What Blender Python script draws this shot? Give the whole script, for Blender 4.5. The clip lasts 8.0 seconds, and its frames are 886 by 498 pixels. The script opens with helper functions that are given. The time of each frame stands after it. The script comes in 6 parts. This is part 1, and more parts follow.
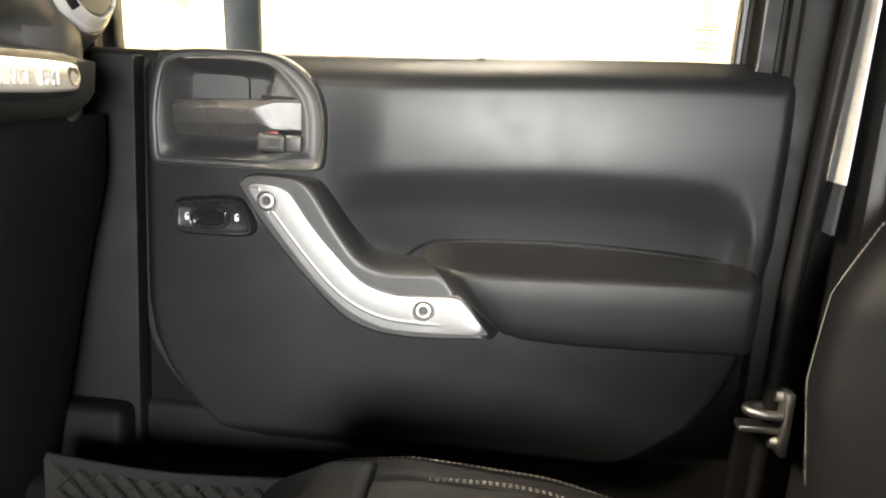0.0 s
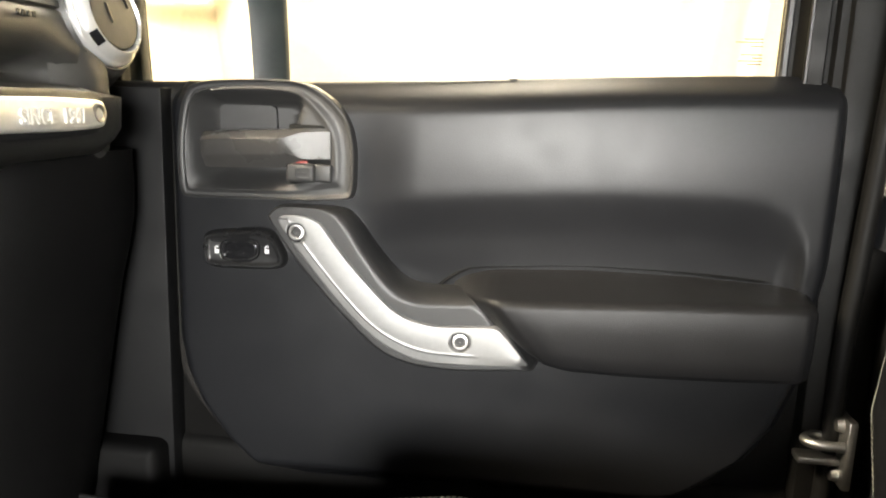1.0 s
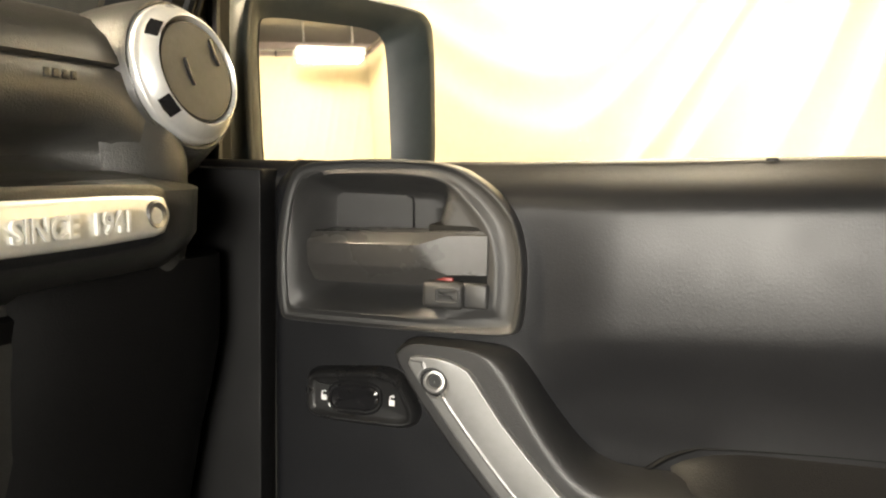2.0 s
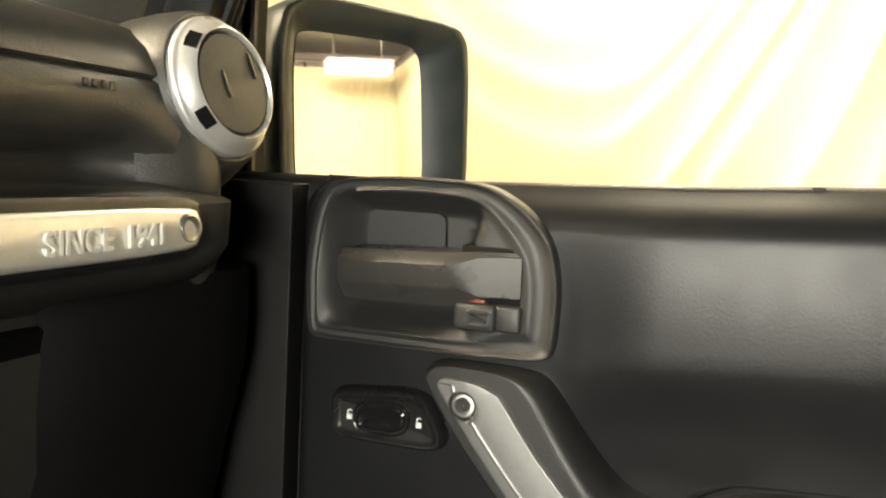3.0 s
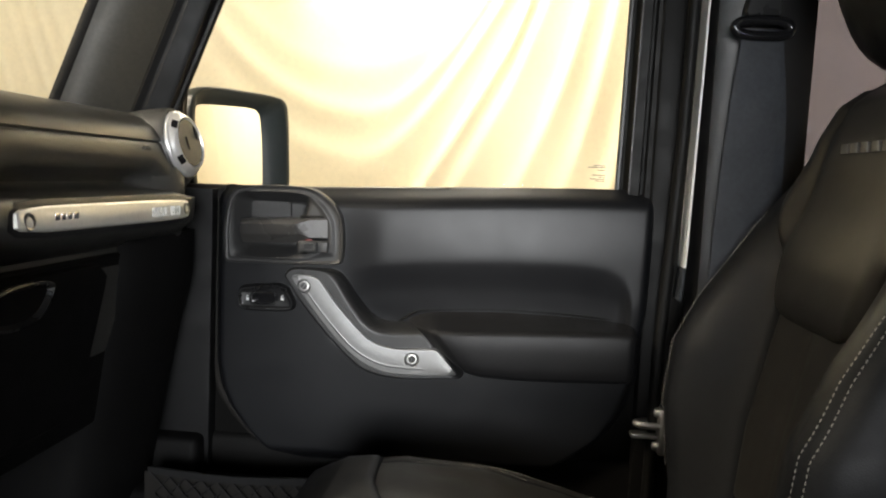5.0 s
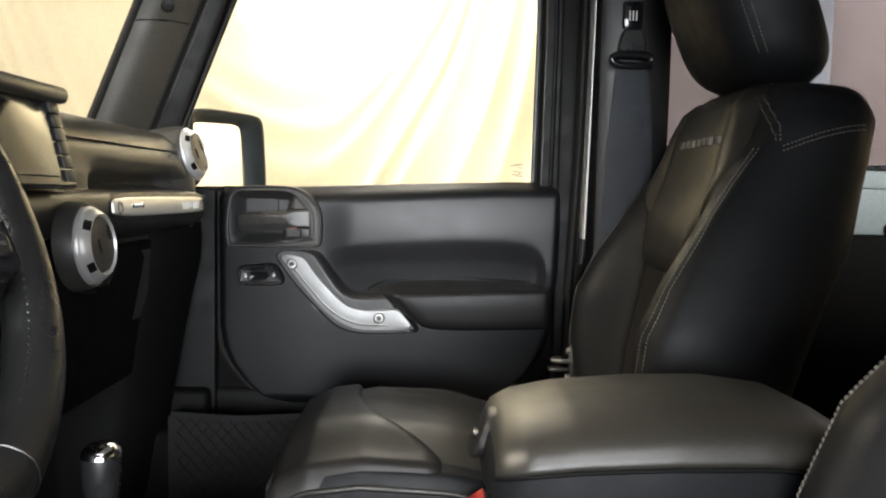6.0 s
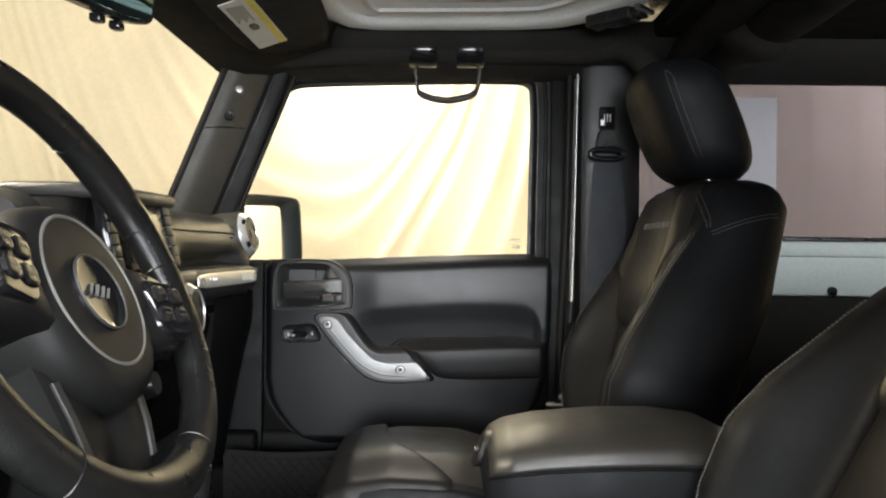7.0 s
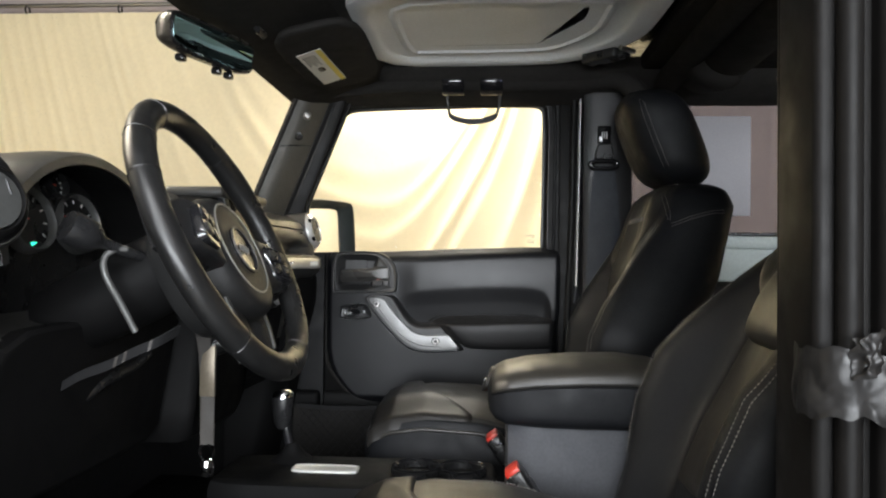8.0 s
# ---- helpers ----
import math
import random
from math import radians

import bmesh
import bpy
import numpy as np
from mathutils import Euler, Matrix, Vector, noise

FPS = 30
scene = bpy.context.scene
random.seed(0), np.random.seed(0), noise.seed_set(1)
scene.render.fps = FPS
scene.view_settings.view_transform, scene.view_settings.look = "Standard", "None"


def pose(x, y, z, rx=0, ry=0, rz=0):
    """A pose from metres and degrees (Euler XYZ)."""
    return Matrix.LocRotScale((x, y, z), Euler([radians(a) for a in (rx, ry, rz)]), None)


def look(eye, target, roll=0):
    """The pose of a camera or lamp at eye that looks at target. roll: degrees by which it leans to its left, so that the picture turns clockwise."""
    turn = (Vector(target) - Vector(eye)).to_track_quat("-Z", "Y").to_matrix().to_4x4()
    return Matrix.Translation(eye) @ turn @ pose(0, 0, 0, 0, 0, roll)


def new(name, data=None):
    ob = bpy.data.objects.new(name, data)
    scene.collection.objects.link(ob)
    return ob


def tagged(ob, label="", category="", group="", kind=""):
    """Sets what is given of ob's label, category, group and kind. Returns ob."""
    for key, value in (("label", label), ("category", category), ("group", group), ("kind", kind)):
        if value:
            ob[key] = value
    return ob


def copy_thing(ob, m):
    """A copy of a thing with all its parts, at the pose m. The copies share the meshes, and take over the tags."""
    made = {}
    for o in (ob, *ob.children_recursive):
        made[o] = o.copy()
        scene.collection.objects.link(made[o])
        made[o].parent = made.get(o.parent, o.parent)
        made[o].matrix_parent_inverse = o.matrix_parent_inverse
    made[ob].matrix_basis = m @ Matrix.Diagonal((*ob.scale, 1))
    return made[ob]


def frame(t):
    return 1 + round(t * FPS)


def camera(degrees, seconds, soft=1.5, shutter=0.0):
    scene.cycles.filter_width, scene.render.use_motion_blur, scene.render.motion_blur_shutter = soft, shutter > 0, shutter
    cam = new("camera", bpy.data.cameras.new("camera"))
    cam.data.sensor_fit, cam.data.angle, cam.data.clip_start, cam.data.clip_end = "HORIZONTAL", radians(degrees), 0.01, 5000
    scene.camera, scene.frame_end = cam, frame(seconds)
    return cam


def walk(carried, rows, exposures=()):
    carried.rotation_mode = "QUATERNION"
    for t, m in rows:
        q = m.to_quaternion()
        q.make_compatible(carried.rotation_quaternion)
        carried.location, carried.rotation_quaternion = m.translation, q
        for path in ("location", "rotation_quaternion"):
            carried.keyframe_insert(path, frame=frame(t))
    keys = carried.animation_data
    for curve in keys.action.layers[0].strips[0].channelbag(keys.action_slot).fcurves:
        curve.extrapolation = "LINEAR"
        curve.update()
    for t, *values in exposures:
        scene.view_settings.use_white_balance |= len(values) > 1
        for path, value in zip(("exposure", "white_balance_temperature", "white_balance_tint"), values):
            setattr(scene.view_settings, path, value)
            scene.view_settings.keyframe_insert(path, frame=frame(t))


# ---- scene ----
cam = camera(60.4, 8.0, 2.1)
PATH = [
    (0, (0.072, 0.064, 1.184), (-0.109, 2.012, 0.768), 3.7),
    (0.5, (0.082, 0.067, 1.188), (-0.067, 2.028, 0.826), 3.2),
    (1, (0.066, 0.092, 1.192), (-0.203, 2.037, 0.81), 1.8),
    (1.5, (0.03, 0.217, 1.197), (-0.491, 2.121, 0.874), 0.7),
    (2, (-0.017, 0.339, 1.214), (-0.656, 2.218, 0.961), 1.6),
    (2.2, (-0.03, 0.349, 1.221), (-0.689, 2.224, 0.994), 3.0),
    (3.3, (-0.025, 0.34, 1.217), (-0.723, 2.201, 1.001), 3.1),
    (3.5, (-0.01, 0.3, 1.218), (-0.679, 2.173, 1.01), 3.9),
    (4, (0.072, 0.087, 1.227), (-0.474, 2.001, 1.026), 4.4),
    (4.5, (0.118, -0.122, 1.244), (-0.208, 1.845, 1.081), 3.8),
    (5, (0.113, -0.302, 1.231), (-0.043, 1.683, 1.044), 2.7),
    (5.2, (0.111, -0.359, 1.229), (0.056, 1.627, 1.0), 2.9),
    (6.3, (0.073, -0.728, 1.198), (0.102, 1.268, 1.078), 1.3),
    (6.4, (0.067, -0.755, 1.212), (0.105, 1.241, 1.097), 1.4),
    (6.5, (0.075, -0.79, 1.215), (0.114, 1.207, 1.103), 1.2),
    (7, (0.098, -0.924, 1.234), (0.078, 1.076, 1.234), 0.7),
    (7.5, (0.133, -1.098, 1.222), (-0.036, 0.895, 1.236), 0.6),
    (8, (0.155, -1.315, 1.186), (0.014, 0.68, 1.214), 0.7),
]
EXPOSURES = [(0.0, 1.96, 7100, 10), (1.5, 1.60, 7400, 10), (2.2, 1.28, 8000, 9), (3.3, 0.98, 7800, 6), (4.0, 0.60, 7050, 9), (4.5, 0.42, 6900, 10), (5.2, 0.56, 6650, 10), (6.3, 0.80, 6550, 10), (7.0, 0.60, 6550, 10), (7.5, 0.40, 6500, 10), (8.0, 0.35, 6450, 10)]
walk(cam, [(t, look(eye, target, roll)) for t, eye, target, roll in PATH], EXPOSURES)

# ---- light ----
world = bpy.data.worlds.new("garage_air")
world.use_nodes = True
world.node_tree.nodes["Background"].inputs[0].default_value = (0.8, 0.85, 1.0, 1)
world.node_tree.nodes["Background"].inputs[1].default_value = 0.02
scene.world = world


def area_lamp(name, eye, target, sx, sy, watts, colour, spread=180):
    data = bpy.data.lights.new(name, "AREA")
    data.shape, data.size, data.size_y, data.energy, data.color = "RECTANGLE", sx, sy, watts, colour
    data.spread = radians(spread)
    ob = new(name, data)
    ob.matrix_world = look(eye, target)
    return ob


area_lamp("tube_light_curtain", (-0.20, 2.46, 2.55), (0.20, 2.86, 1.55), 0.9, 0.10, 20, (1.0, 0.95, 0.82))
area_lamp("tube_light_driver", (0.25, -2.0, 2.60), (0.05, -0.1, 1.0), 1.2, 0.2, 34, (0.95, 0.97, 1.0))
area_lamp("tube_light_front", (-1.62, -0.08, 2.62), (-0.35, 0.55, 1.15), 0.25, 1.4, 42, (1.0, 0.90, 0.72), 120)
# Unseen fill lamp, added to brighten the curtain beyond the windscreen.
area_lamp("bonnet_curtain_fill", (-1.9, 2.0, 2.60), (-1.9, 2.86, 1.7), 1.2, 0.2, 1.9, (1.0, 0.97, 0.84))
area_lamp("tube_light_rear", (3.1, 2.0, 2.60), (3.3, 2.8, 1.4), 1.2, 0.2, 55, (1.0, 0.93, 0.84))
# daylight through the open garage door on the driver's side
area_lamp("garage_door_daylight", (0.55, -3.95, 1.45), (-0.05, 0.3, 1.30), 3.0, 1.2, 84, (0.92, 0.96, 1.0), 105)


def spot_lamp(name, eye, target, degrees, watts, colour):
    data = bpy.data.lights.new(name, "SPOT")
    data.spot_size, data.spot_blend, data.energy, data.color, data.shadow_soft_size = radians(degrees), 1.0, watts, colour, 0.04
    ob = new(name, data)
    ob.matrix_world = look(eye, target)
    return ob


spot_lamp("curtain_spot", (-0.95, 2.36, 2.40), (-0.40, 2.86, 1.88), 58, 27, (1.0, 0.955, 0.83))
spot_lamp("curtain_spot", (-0.52, 2.36, 2.42), (0.06, 2.86, 1.90), 56, 26, (1.0, 0.955, 0.83))


# ---- materials ----
def mat(name, base, rough=0.5, metal=0.0, vary=0.12, scale=30.0, bump=0.0, bump_scale=400.0, cells=False, coat=0.0, blotch=0.0, ior=1.5, rough_vary=0.1):
    """A surface with two scales of tone, uneven gloss and a fine relief."""
    m = bpy.data.materials.new(name)
    m.use_nodes = True
    nt = m.node_tree
    b = nt.nodes["Principled BSDF"]
    b.inputs["Metallic"].default_value, b.inputs["IOR"].default_value = metal, ior
    b.inputs["Coat Weight"].default_value = coat
    co = nt.nodes.new("ShaderNodeTexCoord")

    def noise_at(s, detail=4.0):
        n = nt.nodes.new("ShaderNodeTexNoise")
        n.inputs["Scale"].default_value, n.inputs["Detail"].default_value = s, detail
        nt.links.new(co.outputs["Object"], n.inputs["Vector"])
        return n.outputs["Fac"]

    def span(source, lo, hi):
        r = nt.nodes.new("ShaderNodeMapRange")
        r.inputs["From Min"].default_value, r.inputs["From Max"].default_value = 0.3, 0.7
        r.inputs["To Min"].default_value, r.inputs["To Max"].default_value = lo, hi
        nt.links.new(source, r.inputs["Value"])
        return r.outputs["Result"]

    def times(a, c):
        n = nt.nodes.new("ShaderNodeMath")
        n.operation = "MULTIPLY"
        nt.links.new(a, n.inputs[0])
        nt.links.new(c, n.inputs[1])
        return n.outputs[0]

    fine, broad = span(noise_at(scale * 6, 3), 1 - vary, 1 + vary), span(noise_at(max(scale * 0.15, 0.8), 5), 1 - vary - blotch, 1 + vary + blotch)
    tone = times(fine, broad)
    mix = nt.nodes.new("ShaderNodeVectorMath")
    mix.operation = "SCALE"
    mix.inputs[0].default_value = base
    nt.links.new(tone, mix.inputs["Scale"])
    nt.links.new(mix.outputs[0], b.inputs["Base Color"])
    nt.links.new(span(noise_at(scale, 5), max(rough - rough_vary, 0.02), min(rough + rough_vary, 1)), b.inputs["Roughness"])
    if bump:
        if cells:
            t = nt.nodes.new("ShaderNodeTexVoronoi")
            t.inputs["Scale"].default_value = bump_scale
            nt.links.new(co.outputs["Object"], t.inputs["Vector"])
            height = t.outputs["Distance"]
        else:
            height = noise_at(bump_scale, 3)
        bp = nt.nodes.new("ShaderNodeBump")
        bp.inputs["Strength"].default_value, bp.inputs["Distance"].default_value = bump, 0.0012
        nt.links.new(height, bp.inputs["Height"])
        nt.links.new(bp.outputs[0], b.inputs["Normal"])
    return m


def glow(name, colour, strength):
    m = bpy.data.materials.new(name)
    m.use_nodes = True
    b = m.node_tree.nodes["Principled BSDF"]
    b.inputs["Emission Color"].default_value, b.inputs["Emission Strength"].default_value = (*colour, 1), strength
    b.inputs["Base Color"].default_value = (*colour, 1)
    return m


def clear(name, tint=(1, 1, 1), reflect=0.0012):
    """A thin pane: lets light straight through, with a weak mirror on top."""
    m = bpy.data.materials.new(name)
    m.use_nodes = True
    nt = m.node_tree
    nt.nodes.remove(nt.nodes["Principled BSDF"])
    a, g, mx = nt.nodes.new("ShaderNodeBsdfTransparent"), nt.nodes.new("ShaderNodeBsdfGlossy"), nt.nodes.new("ShaderNodeMixShader")
    a.inputs[0].default_value, g.inputs["Roughness"].default_value, mx.inputs[0].default_value = (*tint, 1), 0.01, reflect
    nt.links.new(a.outputs[0], mx.inputs[1])
    nt.links.new(g.outputs[0], mx.inputs[2])
    nt.links.new(mx.outputs[0], nt.nodes["Material Output"].inputs[0])
    return m


DOOR = mat("door_vinyl", (0.0098, 0.0102, 0.0117), 0.35, ior=1.37, bump=0.10, bump_scale=700, vary=0.05, rough_vary=0.03)
SOFT = mat("soft_dark_plastic", (0.0115, 0.0115, 0.0125), 0.33, bump=0.3, bump_scale=900, vary=0.07, rough_vary=0.04)
GRIP = mat("grab_handle_vinyl", (0.0185, 0.0185, 0.0192), 0.40, bump=0.25, bump_scale=900, vary=0.07, rough_vary=0.04)
ARMREST = mat("armrest_vinyl", (0.0105, 0.0105, 0.0115), 0.40, ior=1.36, bump=0.3, bump_scale=900, vary=0.07, rough_vary=0.04)
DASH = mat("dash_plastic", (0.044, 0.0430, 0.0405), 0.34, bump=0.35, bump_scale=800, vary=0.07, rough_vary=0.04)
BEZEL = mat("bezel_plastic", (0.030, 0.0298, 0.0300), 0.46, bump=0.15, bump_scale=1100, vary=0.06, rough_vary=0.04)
# Black plastic taken far down: the shadow under the dash is in this colour.
SHADED_BLACK = mat("shaded_black_plastic", (0.0050, 0.0049, 0.0050), 0.6, ior=1.2, bump=0.3, bump_scale=900, vary=0.08, rough_vary=0.05)
COWL = mat("cowl_vinyl", (0.0064, 0.0065, 0.0070), 0.55, ior=1.28, bump=0.1, bump_scale=700, vary=0.05)
# Lighter than the bezel's plastic, so the lever looks lit against its scoop.
LEVER = mat("lightened_lever_plastic", (0.046, 0.044, 0.042), 0.30, bump=0.1, bump_scale=1100, vary=0.08, rough_vary=0.06)
HARD = mat("hard_black_plastic", (0.012, 0.012, 0.0125), 0.3, bump=0.1, bump_scale=900)
JAMB = mat("dull_black_paint", (0.0070, 0.0068, 0.0066), 0.50, ior=1.25, vary=0.1, rough_vary=0.08)
# Grey-brown taken down to carry the shadow on the driver's door pillar.
POST = mat("shaded_grey_brown_paint", (0.0062, 0.0056, 0.0052), 0.5, ior=1.22, vary=0.1, rough_vary=0.08)
GLOSS = mat("gloss_black", (0.010, 0.010, 0.011), 0.12, vary=0.05, rough_vary=0.05)
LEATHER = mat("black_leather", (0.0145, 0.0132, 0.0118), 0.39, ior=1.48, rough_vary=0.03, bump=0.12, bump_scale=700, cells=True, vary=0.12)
# Lighter beige copy: warm light on tops and edges is in its colour.
LEATHER_LIT = mat("lit_worn_leather", (0.025, 0.0230, 0.0195), 0.41, ior=1.55, rough_vary=0.04, bump=0.12, bump_scale=700, cells=True, vary=0.12)
# Darker, bluer copy of the leather, with shade on the sides painted in.
LEATHER_SIDE = mat("shaded_black_leather", (0.0078, 0.0083, 0.0096), 0.52, ior=1.28, bump=0.12, bump_scale=750, cells=True)
RIM = mat("wheel_leather", (0.01, 0.01, 0.01), 0.34, bump=0.15, bump_scale=700, cells=True)
THREAD = mat("grey_thread", (0.17, 0.162, 0.148), 0.7, scale=200)
SILVER = mat("satin_silver", (0.225, 0.225, 0.225), 0.44, 0.55, vary=0.04, bump=0.05, bump_scale=1500, rough_vary=0.06)
BAR = mat("satin_grey_metal", (0.80, 0.79, 0.75), 0.34, 0.45, vary=0.04, rough_vary=0.06)
RING = mat("bright_satin_ring", (0.88, 0.88, 0.87), 0.32, 0.65, vary=0.03, rough_vary=0.05)
DULL_METAL = mat("dull_grey_metal", (0.07, 0.07, 0.068), 0.45, 0.3, vary=0.05)
NETTING = mat("black_net", (0.0045, 0.0045, 0.005), 0.75)
LETTER = mat("bright_lettering", (0.88, 0.88, 0.85), 0.4, vary=0.02)
CHROME = mat("chrome", (0.85, 0.85, 0.86), 0.10, 1.0, vary=0.03, rough_vary=0.05)
STEEL = mat("zinc_steel", (0.36, 0.355, 0.345), 0.38, 1.0, vary=0.1)
CRINKLE = mat("crumpled_film", (0.013, 0.0122, 0.0118), 0.38, ior=1.38, bump=0.08, bump_scale=90, vary=0.2)
BELT = mat("belt_webbing", (0.030, 0.034, 0.042), 0.7, bump=0.6, bump_scale=900)
CARPET = mat("black_carpet", (0.014, 0.014, 0.0145), 0.95, ior=1.2, bump=1.0, bump_scale=900)
RED = mat("red_plastic", (0.52, 0.030, 0.016), 0.35, vary=0.05)
# Darker copy of the red: the lever flag's dimness is in its colour.
RED_FLAG = mat("shaded_red_plastic", (0.24, 0.022, 0.015), 0.4, vary=0.05)
WHITE = mat("white_print", (0.8, 0.8, 0.8), 0.5, vary=0.03)
PANEL = mat("hardtop_white", (0.86, 0.88, 0.88), 0.5, vary=0.05, bump=0.1, bump_scale=500)
SILL = mat("hardtop_flange", (0.50, 0.56, 0.54), 0.5, vary=0.06)
STRIP = mat("pillar_white_strip", (0.78, 0.78, 0.78), 0.35, vary=0.04)
AIRBAG = mat("airbag_plastic", (0.0125, 0.0125, 0.0125), 0.46, ior=1.36, bump=0.2, bump_scale=900, vary=0.06, rough_vary=0.04)
GREY_RING = mat("pale_grey_ring", (0.22, 0.22, 0.21), 0.4, 0.4, vary=0.05)
GREY = mat("grey_disc_plastic", (0.04, 0.041, 0.04), 0.45, bump=0.1)
FELT = mat("dark_headliner", (0.024, 0.0225, 0.021), 0.9, ior=1.2, bump=0.6, bump_scale=1200)
PILLAR = mat("pillar_trim", (0.050, 0.046, 0.037), 0.55, bump=0.25, bump_scale=900)
GREEN_BLACK = mat("mirror_shell", (0.018, 0.024, 0.024), 0.38, bump=0.15, bump_scale=800)
CURTAIN = mat("cream_curtain", (0.75, 0.65, 0.44), 0.75, vary=0.03, scale=8, bump=0.3, bump_scale=600, blotch=0.04)
WALL = mat("rose_grey_paint", (0.50, 0.42, 0.40), 0.8, vary=0.04, scale=6, bump=0.2, bump_scale=150)
CEIL = mat("garage_ceiling_paint", (0.42, 0.40, 0.36), 0.9, vary=0.05, scale=4)
CONCRETE = mat("concrete", (0.44, 0.43, 0.41), 0.8, vary=0.15, scale=8, bump=0.5, bump_scale=60, blotch=0.1)
PAPER = mat("pale_blue_paper", (0.36, 0.35, 0.37), 0.7, vary=0.04)
LABEL = mat("white_label", (0.70, 0.70, 0.66), 0.5, vary=0.05)
YELLOW = mat("yellow_band", (0.75, 0.62, 0.08), 0.5)
BAGGREY = mat("grey_console_side", (0.052, 0.054, 0.061), 0.6, bump=0.2, bump_scale=700)
BRONZE = mat("bronze_sleeve", (0.16, 0.135, 0.10), 0.38, 0.5, vary=0.1)
STRAP = mat("key_strap", (0.026, 0.022, 0.018), 0.6, bump=0.3, bump_scale=500)
MIRROR = mat("mirror_silver", (0.50, 0.51, 0.51), 0.02, 1.0, vary=0.005, rough_vary=0.005)
TINT_MIRROR = mat("blue_green_mirror", (0.62, 0.95, 0.97), 0.03, 1.0, vary=0.005, rough_vary=0.01)
SCREEN = mat("dark_screen", (0.015, 0.015, 0.014), 0.12, vary=0.03, rough_vary=0.03)
PANE, PANE_REAR = clear("window_glass"), clear("rear_glass", (0.40, 0.40, 0.50))
GREEN_LED, GAUGE = glow("green_display", (0.05, 0.9, 0.55), 1.2), mat("gauge_face", (0.012, 0.012, 0.012), 0.3)


# ---- mesh tools ----
def link(name, verts, faces, material, smooth=40):
    me = bpy.data.meshes.new(name)
    me.from_pydata([tuple(v) for v in verts], [], [tuple(f) for f in faces])
    bm = bmesh.new()
    bm.from_mesh(me)
    bmesh.ops.recalc_face_normals(bm, faces=bm.faces)
    bm.to_mesh(me)
    bm.free()
    me.materials.append(material)
    if smooth:
        me.shade_smooth()
        me.set_sharp_from_angle(angle=radians(smooth))
    return new(name, me)


def thing(name, base, label, category, group="", kind=""):
    return tagged(pose_empty(name, base), label, category, group, kind)


def pose_empty(name, base):
    ob = new(name)
    ob.empty_display_size = 0.05
    ob.matrix_basis = Matrix.Translation(base)
    return ob


def world_of(ob):
    return ob.matrix_basis if ob.parent is None else world_of(ob.parent) @ ob.matrix_parent_inverse @ ob.matrix_basis


def part(name, geometry, material, parent=None, label="", smooth=40):
    """Links (verts, faces) as one mesh, under its thing or part when one is given."""
    ob = link(name, *geometry, material, smooth)
    if parent is not None:
        ob.parent = parent
        ob.matrix_parent_inverse = world_of(parent).inverted()
    return tagged(ob, label)


def join(*pieces):
    verts, faces = [], []
    for v, f in pieces:
        n = len(verts)
        verts += list(v)
        faces += [tuple(i + n for i in g) for g in f]
    return verts, faces


def moved(piece, m):
    return [m @ Vector(v) for v in piece[0]], piece[1]


def loft(rings, caps=True, closed=True):
    n, verts, faces = len(rings[0]), [p for r in rings for p in r], []
    for a in range(len(rings) - 1):
        for i in range(n if closed else n - 1):
            j = (i + 1) % n
            faces.append((a * n + i, a * n + j, (a + 1) * n + j, (a + 1) * n + i))
    if caps and closed:
        faces += [tuple(reversed(range(n))), tuple(range((len(rings) - 1) * n, len(rings) * n))]
    return verts, faces


def sheet(f, nu, nv):
    """A grid surface f(u, v) with u and v from 0 to 1."""
    verts = [f(i / nu, j / nv) for j in range(nv + 1) for i in range(nu + 1)]
    return verts, [(j * (nu + 1) + i, j * (nu + 1) + i + 1, (j + 1) * (nu + 1) + i + 1, (j + 1) * (nu + 1) + i) for j in range(nv) for i in range(nu)]


def rounded(points, rounds=3, closed=True, cut=0.25):
    """Cuts corners off an outline."""
    pts = [Vector(p) for p in points]
    for _ in range(rounds):
        out, n = [], len(pts)
        for i in range(n if closed else n - 1):
            a, b = pts[i], pts[(i + 1) % n]
            out += [a.lerp(b, cut), a.lerp(b, 1 - cut)]
        pts = out if closed else [pts[0], *out, pts[-1]]
    return pts


def inset(points, d):
    """A closed 2D outline shrunk by d."""
    n = len(points)
    turn = sum(points[i].x * points[(i + 1) % n].y - points[(i + 1) % n].x * points[i].y for i in range(n))
    side, out = (1 if turn > 0 else -1), []
    for i in range(n):
        a, b = points[i - 1], points[(i + 1) % n]
        t = (b - a).normalized()
        out.append(points[i] + side * d * Vector((-t.y, t.x)))
    return out


def slab(points, steps, lay):
    """Rings of an outline at (inset, depth) steps, laid into space by lay(u, v, depth)."""
    return loft([[lay(p.x, p.y, depth) for p in inset(points, d)] for d, depth in steps])


def on_door(u, v, d):
    return Vector((u, d, v))


def tube(path, r, n=12, caps=True):
    """A round bar along a path; r is a number or one for each point."""
    path = [Vector(p) for p in path]
    rings, up = [], Vector((0.13, 0.27, 0.95))
    for i, p in enumerate(path):
        t = (path[min(i + 1, len(path) - 1)] - path[max(i - 1, 0)]).normalized()
        a = (up - t * up.dot(t)).normalized()
        b, up = t.cross(a), a
        rr = r[i] if isinstance(r, (list, tuple)) else r
        rings.append([p + rr * (math.cos(k * math.tau / n) * a + math.sin(k * math.tau / n) * b) for k in range(n)])
    return loft(rings, caps)


